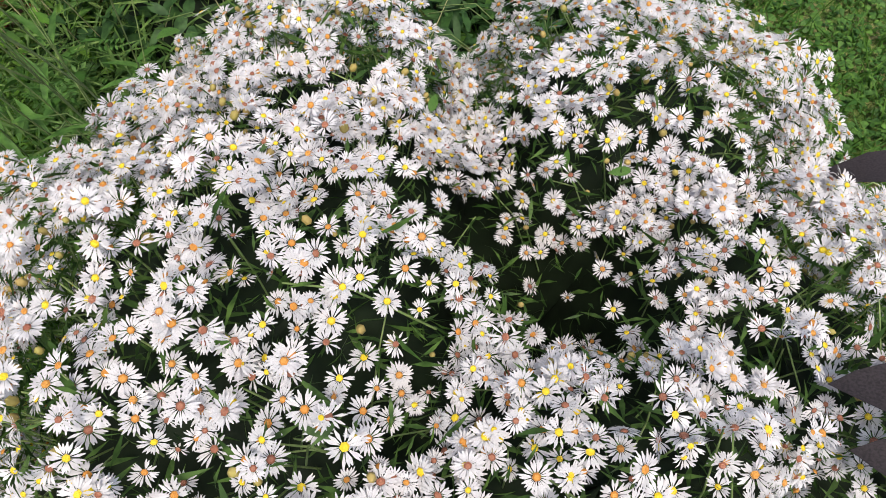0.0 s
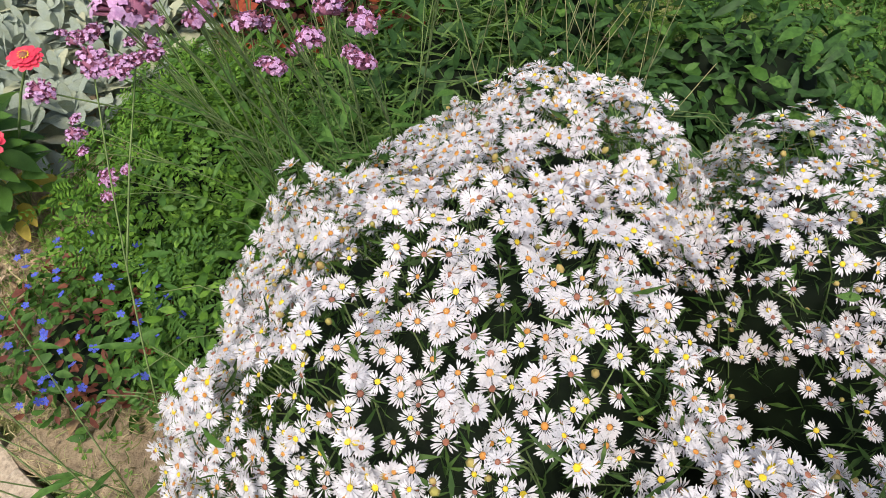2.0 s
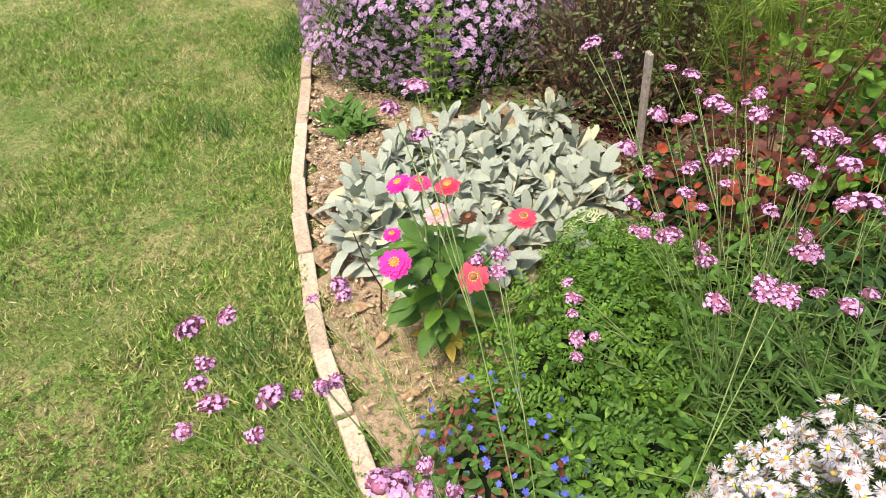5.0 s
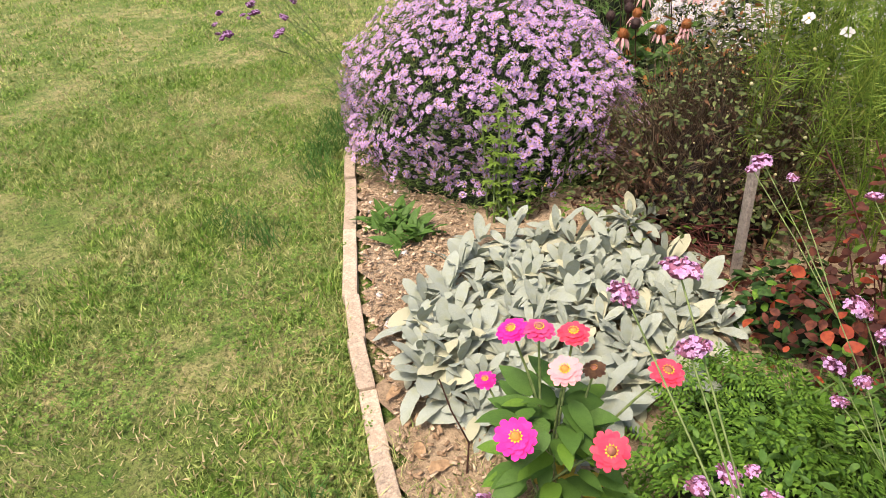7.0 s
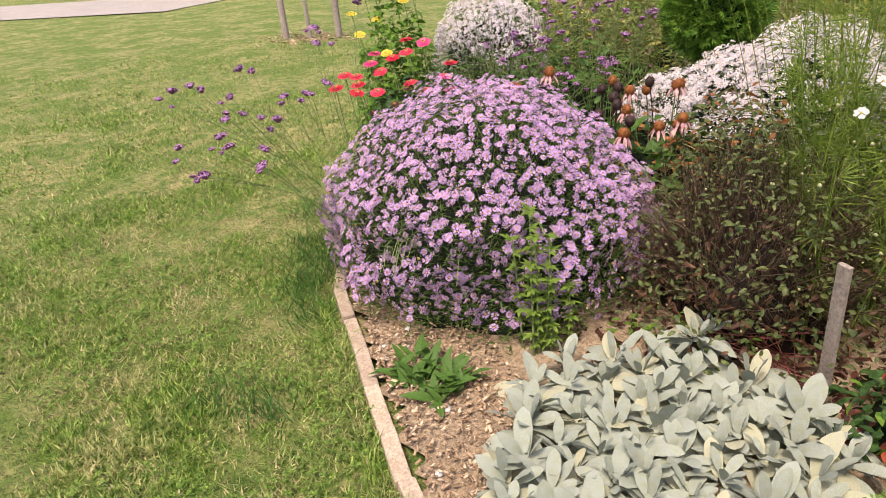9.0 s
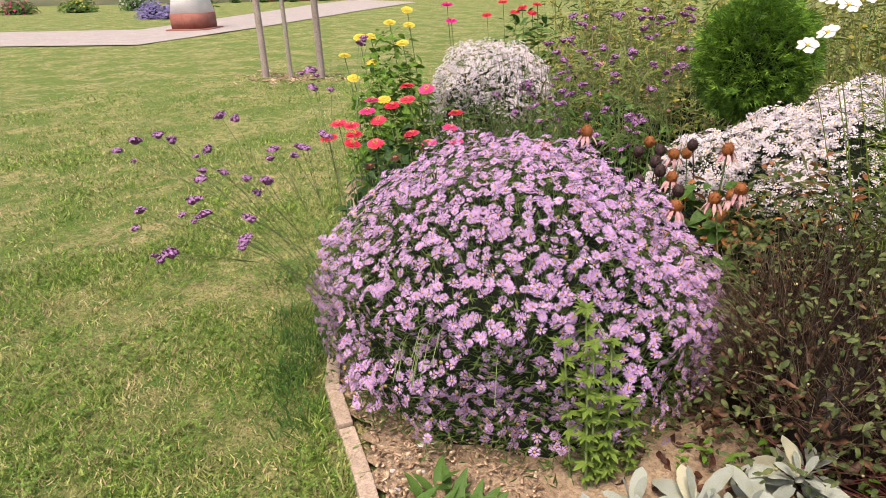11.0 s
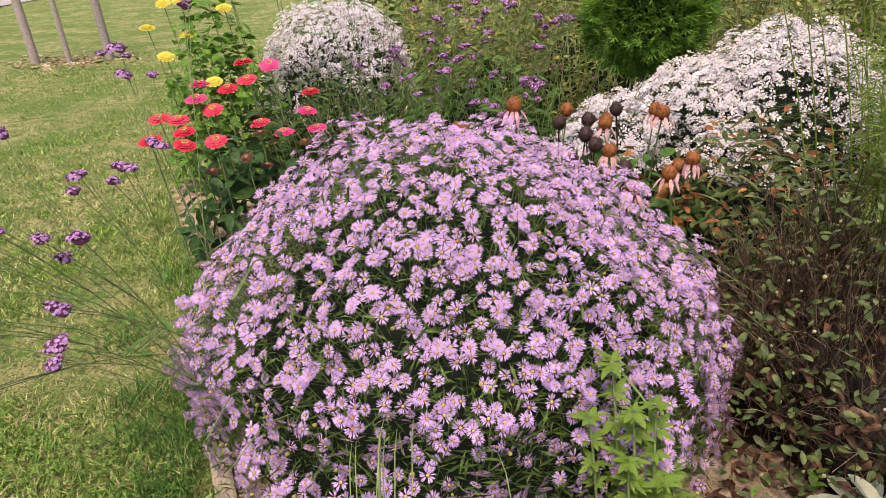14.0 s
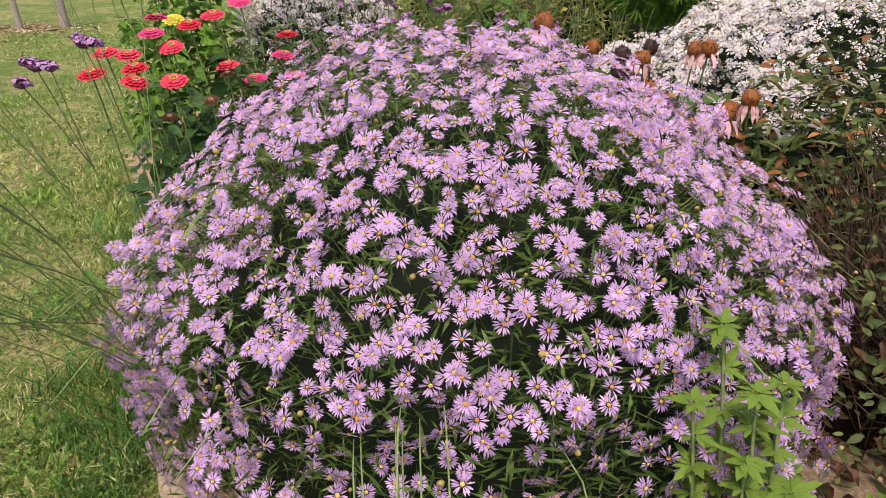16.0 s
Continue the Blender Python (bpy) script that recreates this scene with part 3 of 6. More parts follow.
# ---- aster bushes ----
class Mound:
    """A bush of rounded lobes (cx, cy, rx, ry, h), with hollows (x, y, radius, depth)."""

    def __init__(self, lobes, hollows=(), power=3.0, seed=0, low=0.6):
        self.low = low
        self.lobes, self.hollows, self.power, self.seed = lobes, hollows, power, seed

    def dip(self, p):
        d = 0.0
        for x, y, r, depth in self.hollows:
            d += depth * math.exp(-((p[0] - x) ** 2 + (p[1] - y) ** 2) / (r * r))
        return d

    def at(self, lobe, a, r, k=1.0):
        cx, cy, rx, ry, h = lobe
        z = h * math.sqrt(max(0.0, 1 - r ** self.power))
        g = 1 + 0.12 * noise.noise((2.2 * math.cos(a) + self.seed, 2.2 * math.sin(a), 3 * z)) + 0.07 * noise.noise((5.5 * r * math.cos(a), 5.5 * r * math.sin(a) + self.seed, 6 * z))
        return np.array((cx + k * g * rx * r * math.cos(a), cy + k * g * ry * r * math.sin(a), k * (0.04 + z * (1 + 0.5 * (g - 1)))))

    def covered(self, p, own):
        for l in self.lobes:
            if l is own:
                continue
            r = math.hypot((p[0] - l[0]) / l[2], (p[1] - l[1]) / l[3])
            if r < 1 and p[2] < l[4] * math.sqrt(1 - r ** self.power) - 0.02:
                return True
        return False

    def points(self, count, depth0=0.0, depth1=0.0, low=0.05, sparse=True):
        """Places on the bush and their outward directions, evenly over its skin."""
        P, N = [], []
        rr = np.linspace(0, 1, 200)
        zz = np.sqrt(np.maximum(0, 1 - rr ** self.power))
        tables = {}
        for l in self.lobes:
            w = rr * np.sqrt(np.gradient(rr) ** 2 * l[2] ** 2 + np.gradient(zz) ** 2 * l[4] ** 2) + 1e-6
            w = w * (self.low + (1 - self.low) * zz)
            tables[l] = np.cumsum(w) / w.sum()
        area = [l[2] * l[3] + l[4] * (l[2] + l[3]) / 2 for l in self.lobes]
        tries = 0
        while len(P) < count and tries < count * 8 + 400:
            tries += 1
            lobe = R.choices(self.lobes, area)[0]
            r = float(np.interp(R.random(), tables[lobe], rr))
            a = R.uniform(0, math.tau)
            k = 1 - R.uniform(depth0, depth1)
            p = self.at(lobe, a, r, k)
            if p[2] < low or self.covered(p, lobe):
                continue
            e = 0.02
            t1 = self.at(lobe, a + e, max(r, 0.05)) - self.at(lobe, a - e, max(r, 0.05))
            t2 = self.at(lobe, a, min(0.995, r + e)) - self.at(lobe, a, max(0.0, r - e))
            nrm = np.cross(t2, t1) * (-1)
            nrm = nrm / (np.linalg.norm(nrm) + 1e-9)
            d = self.dip(p)
            if sparse and noise.noise((p[0] * 7 + self.seed, p[1] * 7, p[2] * 7)) < -0.3 and R.random() < 0.5:
                continue
            if sparse and d > 0.05 and R.random() < min(0.93, d * 4.2):
                continue
            p[2] -= d * R.uniform(0.7, 1.0)
            P.append(p)
            N.append(nrm if nrm[2] > -0.3 else -nrm)
        return np.array(P), np.array(N)

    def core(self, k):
        # filler dome that closes off each lobe; its dark colour paints the shade
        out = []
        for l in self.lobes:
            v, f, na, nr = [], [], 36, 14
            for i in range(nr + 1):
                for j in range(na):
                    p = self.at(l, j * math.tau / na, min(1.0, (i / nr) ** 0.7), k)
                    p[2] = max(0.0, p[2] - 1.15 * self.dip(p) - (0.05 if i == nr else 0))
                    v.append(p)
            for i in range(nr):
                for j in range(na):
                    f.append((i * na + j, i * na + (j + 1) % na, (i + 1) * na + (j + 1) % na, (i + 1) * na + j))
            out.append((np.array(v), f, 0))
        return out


def aster_bush(mound, base, name_label, group, petal, petals, radius, flowers, leaves, near, discs, leaf_mat=None, buds=200, low=0.08, lean=0.55, core_k=0.8, stems=160):
    bush = thing("aster_bush", base, name_label, "bush", group)
    # added near-black dome: stops see-through, its colour stands for shade between leaves
    part("shade_core", shifted(mound.core(core_k), base), [M_SHADE], bush, "near-black filler dome painted as shade inside the bush", is_smooth=True)
    P, N = mound.points(leaves, 0.0, 0.2, 0.03, False)
    A = axes(N + rng.normal(0, 0.9, N.shape))
    part("leaves", shifted(spread(diamond(0, 0.15, 0.15), P, A, rng.uniform(0.022, 0.05, len(P))), base), [leaf_mat or M_ALEAF], bush, "narrow dark green leaves", "stuff")
    g = []
    P, N = mound.points(stems, 0.0, 0.03, 0.4)
    for p, nn in zip(P, N):
        g.append(tube([p - nn * 0.16 - np.array((0, 0, 0.08)), p - nn * 0.07, p - nn * 0.004], 0.0016, 0.0011, 3))
    part("stem_thicket", shifted(g, base), [M_STEM], bush, "", "stuff")
    P, N = mound.points(flowers, -0.04, 0.05, low)
    N = N + np.array((0, -0.3, lean)) + rng.normal(0, 0.28, N.shape)
    A = axes(N)
    S = radius * rng.uniform(0.72, 1.15, len(P))
    heads = []
    for i, dmat in enumerate(discs):
        for missing, rise in ((0.0, 0.06), (0.14, 0.28)):
            t = daisy(petals, 0.2, 1.0, 0.095 if petals > 18 else (0.13 if petals > 12 else 0.2), rise, i * 7 + int(rise * 50), disc=(0.25 if petals > 20 else 0.2) if petals > 12 else 0.15, missing=missing, droop=0.05 if rise < 0.1 else -0.1)
            heads.append((t, [petal, dmat], mesh_of("flower_head", t, [petal, dmat])))
    order = np.argsort(np.hypot(P[:, 0] - near[0], P[:, 1] - near[1]) - 0.6 * P[:, 2])
    kinds = rng.integers(0, len(heads), len(P))
    for i in order[:300]:
        ob = new("flower_head", heads[kinds[i]][2])
        ob.parent = bush
        ob.matrix_basis = Matrix.LocRotScale(Vector(P[i]) - Vector(base), Matrix(A[i].tolist()).to_quaternion(), (S[i],) * 3)
    rest = order[300:]
    for h, (t, mats, _) in enumerate(heads):
        sel = rest[kinds[rest] == h]
        if len(sel):
            part("blossom", shifted(spread(t, P[sel], A[sel], S[sel]), base), mats, bush, "", "stuff")
    if buds:
        P, N = mound.points(buds, -0.01, 0.05, low)
        part("bud_scatter", shifted(spread([ball(1, 1.2, n=6, rows=3)], P, axes(N), rng.uniform(0.003, 0.006, len(P))), base), [M_BUDS], bush, "small tan faded buds", "stuff")
    return bush


WHITE = Mound([(0.66, 1.03, 0.56, 0.50, 0.75), (0.64, 1.40, 0.36, 0.32, 0.675), (1.12, 1.44, 0.45, 0.38, 0.68), (1.25, 1.08, 0.46, 0.42, 0.675), (1.00, 0.88, 0.36, 0.34, 0.735)],
              [(0.92, 1.17, 0.14, 0.26), (0.80, 0.95, 0.06, 0.12), (0.86, 1.50, 0.08, 0.16), (1.02, 1.10, 0.08, 0.10)], power=2.5, low=0.85)
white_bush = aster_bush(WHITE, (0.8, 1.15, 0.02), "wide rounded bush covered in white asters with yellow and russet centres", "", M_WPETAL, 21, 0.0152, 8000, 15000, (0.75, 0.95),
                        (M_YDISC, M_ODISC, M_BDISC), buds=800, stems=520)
LILAC = Mound([(-2.33, 2.62, 0.79, 0.74, 0.80)], [(-1.85, 2.0, 0.12, 0.08)], power=2.05, seed=4, low=1.0)
lilac_bush = aster_bush(LILAC, (-2.25, 2.55, 0.02), "dense dome-shaped bush of lilac asters with yellow centres", "", M_PPETAL, 19, 0.0165, 5400, 22000, (-2.2, 2.1),
                        (M_LDISC, M_LDISC, M_ODISC), buds=420, low=0.15, stems=700, lean=0.4, leaf_mat=plant("lilac_aster_leaf", (0.05, 0.10, 0.02), (0.17, 0.25, 0.055), through_light=0.25))
far_white_a = Mound([(-3.86, 4.95, 0.55, 0.5, 0.88)], seed=9)
aster_bush(far_white_a, (-3.86, 4.95, 0.02), "rounded bush of small greyish-white asters behind red flowers", "white asters at the back", M_WPETAL, 7, 0.0165, 6200, 5000, (-3.8, 4.6),
           (M_ODISC, M_BDISC), buds=600, low=0.2)
far_white_b = Mound([(-1.33, 4.15, 0.50, 0.46, 0.87), (-1.66, 4.05, 0.42, 0.36, 0.74), (-1.98, 3.95, 0.36, 0.32, 0.60), (-1.52, 3.85, 0.36, 0.27, 0.55)], [(-1.25, 3.75, 0.16, 0.2)], seed=13, power=2.4)
aster_bush(far_white_b, (-1.5, 4.1, 0.02), "spreading mound of small bright white asters beside the globe conifer", "white asters at the back", M_WPETAL, 8, 0.0165, 6400, 7000, (-1.7, 3.6),
           (M_YDISC,), buds=60, low=0.40)

# broad bindweed-like leaves that push up through the white bush
lm = [mesh_of("leaf", leaf(1, 0.5, 0.2, 0.12), [M_LEAF]), mesh_of("leaf", leaf(1, 0.42, 0.1, 0.2), [M_LEAF])]
climber = thing("climbing_weed", (0.8, 1.0, 0.02), "weed with oval green leaves growing through the white asters", "weed")
for i in range(34):
    p, nn = WHITE.points(1, -0.03, 0.02, 0.45)
    a = axes(nn + rng.normal(0, 0.5, (1, 3)))[0]
    ob = new("leaf", lm[i % 2])
    ob.parent = climber
    ob.matrix_basis = Matrix.LocRotScale(Vector(p[0]) - Vector((0.8, 1.0, 0.02)), Matrix(a.tolist()).to_quaternion(), (R.uniform(0.02, 0.04),) * 3)


# ---- silver lamb's ears ----
ear = [mesh_of("leaf", leaf(1, 0.40, c, 0.09, 9, blunt=True, wave=0.012), [M_SILVER]) for c in (0.1, 0.3, 0.55)] + [mesh_of("leaf", leaf(1, 0.44, 0.45, 0.05, 9, blunt=True, wave=0.016), [M_SILVERY])]
for me in ear:
    smooth(me)


def lambs_ear(place, size, seed):
    q = random.Random(seed)
    clump = thing("lambs_ear", place, "silver-grey felted rosette of lamb's ear leaves on the soil", "plant", "silver lamb's ear patch")
    for i in range(14):
        ob = new("leaf", ear[3] if q.random() < 0.3 and i > 5 else ear[min(2, i // 4)])
        ob.parent = clump
        a = i * 2.4 + q.uniform(-0.6, 0.6)
        up = 1.25 - 0.10 * i + q.uniform(-0.55, 0.35)
        s = size * (0.55 + 0.045 * i) * q.uniform(0.7, 1.2)
        s = min(s, 0.145)
        ob.rotation_euler = (q.uniform(-0.6, 0.6), -max(0.02, up), a)
        ob.location = (0.012 * math.cos(a), 0.012 * math.sin(a), 0.035 + 0.004 * (12 - i))
        ob.scale = (s, s, s)
    return clump


EARS = [(-1.40, 1.28), (-1.65, 1.80), (-1.62, 2.05), (-1.33, 2.23), (-1.10, 2.30), (-0.76, 2.10), (-0.70, 1.80), (-0.80, 1.45), (-1.02, 1.20)]
spots, tries = [], 0
while len(spots) < 66 and tries < 4000:
    tries += 1
    p = (R.uniform(-1.7, -0.66), R.uniform(1.18, 2.34))
    if inside(np.array([p[0]]), np.array([p[1]]), EARS)[0] and all(math.hypot(p[0] - a, p[1] - b) > 0.09 for a, b in spots):
        spots.append(p)
for i, (px, py) in enumerate(spots):
    lambs_ear((px, py, 0.02), R.uniform(0.10, 0.18), i)
lambs_ear((-1.25, 2.29, 0.10), 0.12, 77)
lambs_ear((-1.24, 2.40, 0.05), 0.10, 78)


# ---- leafy shrubs from sprays ----
def scatter_leaves(boxes, count, size, tmpl, upright=0.6):
    """Leaves through an ellipsoid (centre, radii), turned outwards and up."""
    c, r = np.array(boxes[0]), np.array(boxes[1])
    d = rng.normal(0, 1, (count, 3))
    d /= np.linalg.norm(d, axis=1, keepdims=True)
    d[:, 2] = np.abs(d[:, 2])
    P = c + d * r * rng.uniform(0.28, 1.12, (count, 1)) ** 0.5
    A = axes(d * 0.6 + np.array((0, 0, upright)) + rng.normal(0, 0.45, d.shape))
    return spread(tmpl, P, A, size * rng.uniform(0.65, 1.3, count))


def pinnate(k=0, pairs=5):
    g = []
    for i in range(pairs):
        s = 0.18 + 0.8 * i / pairs
        for sgn in (-1, 1):
            v = np.array([(s, 0, 0), (s + 0.10, sgn * 0.10, 0.03), (s + 0.11, sgn * 0.24, 0.0), (s + 0.02, sgn * 0.16, 0.03)])
            g.append((v, [(0, 1, 2, 3) if sgn > 0 else (0, 3, 2, 1)], k))
    g.append((np.array([(0.95, 0, 0), (1.05, 0.06, 0.02), (1.18, 0, 0), (1.05, -0.06, 0.02)]), [(0, 3, 2, 1)], k))
    return g


def low_shrub(name, label, category, place, radii, kinds, core=0.8, core_mat=None):
    """kinds: (part name, count, leaf size, template, material, part label)."""
    sh = thing(name, place, label, category)
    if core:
        # added filler ball under the leaves, coloured near-black to paint inner shade
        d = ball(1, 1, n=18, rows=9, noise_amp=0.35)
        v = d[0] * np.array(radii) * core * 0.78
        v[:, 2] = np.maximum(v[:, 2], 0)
        part("shade_core", [(v, d[1], 0)], [core_mat or M_SHADE], sh, "near-black filler painted as shade inside the plant", is_smooth=True)
    for pn, count, size, tmpl, mat, lab in kinds:
        part(pn, scatter_leaves(((0, 0, 0.02), radii), count, size, tmpl), [mat], sh, lab, "stuff")
    return sh


FEATHERED = pinnate()
M_DULLGREEN = plant("dull_olive_leaf", (0.06, 0.10, 0.025), (0.15, 0.19, 0.055), through_light=0.2)
M_WIRY = plant("wiry_green", (0.07, 0.14, 0.028), (0.17, 0.25, 0.06), through_light=0.2)
OVAL, LANCE = leaf(1, 0.48, 0.25, 0.12, 3), leaf(1, 0.26, 0.3, 0.12, 3)
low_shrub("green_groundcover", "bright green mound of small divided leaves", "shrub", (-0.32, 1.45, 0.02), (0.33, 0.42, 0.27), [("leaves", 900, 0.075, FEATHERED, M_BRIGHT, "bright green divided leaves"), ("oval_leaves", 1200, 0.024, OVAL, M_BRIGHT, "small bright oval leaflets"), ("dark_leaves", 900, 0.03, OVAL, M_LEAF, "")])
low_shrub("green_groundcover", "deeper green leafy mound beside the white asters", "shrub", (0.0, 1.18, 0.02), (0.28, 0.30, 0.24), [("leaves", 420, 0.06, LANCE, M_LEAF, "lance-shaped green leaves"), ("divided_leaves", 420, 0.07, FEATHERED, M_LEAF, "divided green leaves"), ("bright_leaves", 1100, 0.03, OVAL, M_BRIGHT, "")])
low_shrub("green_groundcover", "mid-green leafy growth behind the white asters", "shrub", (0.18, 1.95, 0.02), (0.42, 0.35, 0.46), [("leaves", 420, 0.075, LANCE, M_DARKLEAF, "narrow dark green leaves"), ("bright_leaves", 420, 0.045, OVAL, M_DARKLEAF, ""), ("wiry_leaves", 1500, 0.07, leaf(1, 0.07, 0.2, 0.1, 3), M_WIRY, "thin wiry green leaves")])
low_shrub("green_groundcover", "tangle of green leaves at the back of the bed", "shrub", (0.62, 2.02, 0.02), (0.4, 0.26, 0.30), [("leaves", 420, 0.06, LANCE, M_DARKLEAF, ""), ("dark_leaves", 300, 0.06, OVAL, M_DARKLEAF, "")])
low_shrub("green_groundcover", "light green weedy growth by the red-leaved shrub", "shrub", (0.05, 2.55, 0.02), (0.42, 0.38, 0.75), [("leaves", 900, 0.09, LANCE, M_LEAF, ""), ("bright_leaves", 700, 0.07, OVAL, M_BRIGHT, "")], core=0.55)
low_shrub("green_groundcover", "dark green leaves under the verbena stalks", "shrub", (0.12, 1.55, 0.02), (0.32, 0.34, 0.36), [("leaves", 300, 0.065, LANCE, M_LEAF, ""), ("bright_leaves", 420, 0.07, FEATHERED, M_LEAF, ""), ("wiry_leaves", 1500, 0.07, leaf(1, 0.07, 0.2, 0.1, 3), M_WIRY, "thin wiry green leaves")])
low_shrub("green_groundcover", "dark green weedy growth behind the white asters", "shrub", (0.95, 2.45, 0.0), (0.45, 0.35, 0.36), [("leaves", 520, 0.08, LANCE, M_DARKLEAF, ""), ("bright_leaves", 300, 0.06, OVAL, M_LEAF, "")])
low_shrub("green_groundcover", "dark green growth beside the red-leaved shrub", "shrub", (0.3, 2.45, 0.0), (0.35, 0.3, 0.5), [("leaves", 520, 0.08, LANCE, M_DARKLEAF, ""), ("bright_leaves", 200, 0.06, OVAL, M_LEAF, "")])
bx, by = rng.uniform(-1.15, 0.25, 9500), rng.uniform(0.62, 1.35, 9500)
bed_line = np.interp(bx, [p[0] for p in EDGE][::-1], [p[1] for p in EDGE][::-1])
tuft_noise = np.array([noise.noise((a * 4, b * 4, 1)) for a, b in zip(bx, by)])
ok = (by > bed_line + 0.03) & (by < bed_line + 0.45) & (tuft_noise > -0.12)
bx, by = bx[ok], by[ok]
gr = []
A = axes(np.stack((rng.normal(0, 0.8, len(bx)), rng.normal(0, 0.8, len(bx)), np.ones(len(bx))), 1))
hs = rng.uniform(0.025, 0.06, len(bx))
is_dry = (rng.uniform(0, 1, len(bx)) < 0.5).astype(int)
for v, f, k in blade():
    q = spread([(v * np.array((1, 0.07, 1)), f, 0)], np.stack((bx, by, np.full(len(bx), 0.015)), 1), A, hs)[0]
    gr.append((q[0], q[1], is_dry))
tagged(part("bed_grass", gr, [M_GRASS, M_STRAW], None), "thin green and dry grass creeping over the soil", "grass", kind="stuff")
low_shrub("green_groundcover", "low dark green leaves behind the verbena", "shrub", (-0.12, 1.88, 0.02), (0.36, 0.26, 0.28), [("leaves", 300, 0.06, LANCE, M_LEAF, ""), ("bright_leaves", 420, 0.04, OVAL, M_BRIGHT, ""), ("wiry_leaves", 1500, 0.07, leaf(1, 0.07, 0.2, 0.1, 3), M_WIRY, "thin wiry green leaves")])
tall_weeds = thing("tall_weed", (0.1, 2.0, 0.02), "thin green and straw-coloured weed stalks behind the asters", "weed")
g = []
for i in range(60):
    b = np.array((R.uniform(-0.25, 0.7), R.uniform(1.75, 2.3), 0.02))
    g.append(tube(bowed(b, b + np.array((R.uniform(-0.2, 0.2), R.uniform(-0.2, 0.2), R.uniform(0.4, 0.8))), 0.05), 0.002, 0.001, 3))
part("stalk_thicket", shifted(g, (0.1, 2.0, 0.02)), [M_PALESTEM], tall_weeds, "", "stuff")

low_shrub("green_groundcover", "light green divided leaves beside the lamb's ears", "shrub", (-0.50, 1.74, 0.02), (0.24, 0.24, 0.2), [("leaves", 420, 0.07, FEATHERED, M_BRIGHT, "bright green divided leaves"), ("oval_leaves", 700, 0.024, OVAL, M_LEAF, "")])

# blue plumbago with reddening leaves
plumbago = thing("plumbago", (-0.27, 0.98, 0.02), "low plumbago with blue flowers and reddening leaves at the bed's edge", "plant")
part("leaves", scatter_leaves(((0, 0, 0), (0.25, 0.22, 0.17)), 620, 0.034, OVAL), [M_LEAF], plumbago, "small oval green leaves", "stuff")
part("red_leaves", scatter_leaves(((0, 0, 0.03), (0.25, 0.21, 0.16)), 240, 0.028, OVAL), [plant("bronze_leaf", (0.16, 0.05, 0.035), (0.26, 0.1, 0.05))], plumbago, "bronze-red leaves", "stuff")
# added ball whose near-black colour paints the shade below the leaves
part("shade_filler", [(ball(0.14, 0.06, n=14, rows=6, noise_amp=0.3)[0], ball(0.14, 0.06, n=14, rows=6)[1], 0)], [M_SHADE], plumbago, "near-black filler painted as shade inside the plumbago")
five = []
for a in range(5):
    c, s = math.cos(a * math.tau / 5), math.sin(a * math.tau / 5)
    pts = [(0.08, 0.1), (0.7, 0.36), (1.0, 0.0), (0.7, -0.36), (0.08, -0.1)]
    five.append((np.array([(p * c - q * s, p * s + q * c, 0.1 * p) for p, q in pts]), [(0, 4, 3, 2, 1)], 0))
blue_me = mesh_of("flower", five, [M_BLUE])
for i in range(70):
    a, rr = R.uniform(0, math.tau), math.sqrt(R.random())
    ob = new("flower", blue_me)
    ob.parent = plumbago
    ob.location = (0.24 * rr * math.cos(a), 0.21 * rr * math.sin(a), 0.10 + 0.10 * math.sqrt(1 - rr * rr * 0.8) + R.uniform(-0.01, 0.02))
    ob.rotation_euler = (R.uniform(-0.7, 0.7), R.uniform(-0.7, 0.7), R.uniform(0, 6))
    ob.scale = (R.uniform(0.007, 0.011),) * 3


# ---- zinnias ----
def zinnia_head(petal, centre, layers=3, n=13, seed=0, ring=None):
    q = random.Random(seed)
    v, f = [], []
    for L in range(layers):
        for i in range(n - 2 * L):
            a = (i + 0.5 * L + q.uniform(-0.12, 0.12)) * math.tau / (n - 2 * L)
            l, w, z = (1.0 - 0.2 * L) * q.uniform(0.92, 1.05), 0.23, 0.12 * L
            c, s = math.cos(a), math.sin(a)
            b = len(v)
            for rr, ww, zz in ((0.18, 0.08, z), (0.62 * l, w * 0.85, z + 0.10), (0.9 * l, w * 0.75, z + 0.05), (l, 0, z + 0.02), (0.9 * l, -w * 0.75, z + 0.05), (0.62 * l, -w * 0.85, z + 0.10), (0.18, -0.08, z)):
                v.append((rr * c - ww * s, rr * s + ww * c, zz))
            f.append((b, b + 6, b + 5, b + 4, b + 3, b + 2, b + 1))
    head = [(np.array(v), f, 0)]
    dome = ball(0.26, 0.24, 0, 9, 5, 0.22)
    tips = []
    for i in range(11):
        a = i * math.tau / 11
        tips.append((np.array([(0.27 * math.cos(a) + 0.07 * math.cos(a + k * 2.1), 0.27 * math.sin(a) + 0.07 * math.sin(a + k * 2.1), 0.36 + 0.03 * (k % 2)) for k in range(3)]), [(0, 1, 2)], 1))
    return head, [dome] + tips


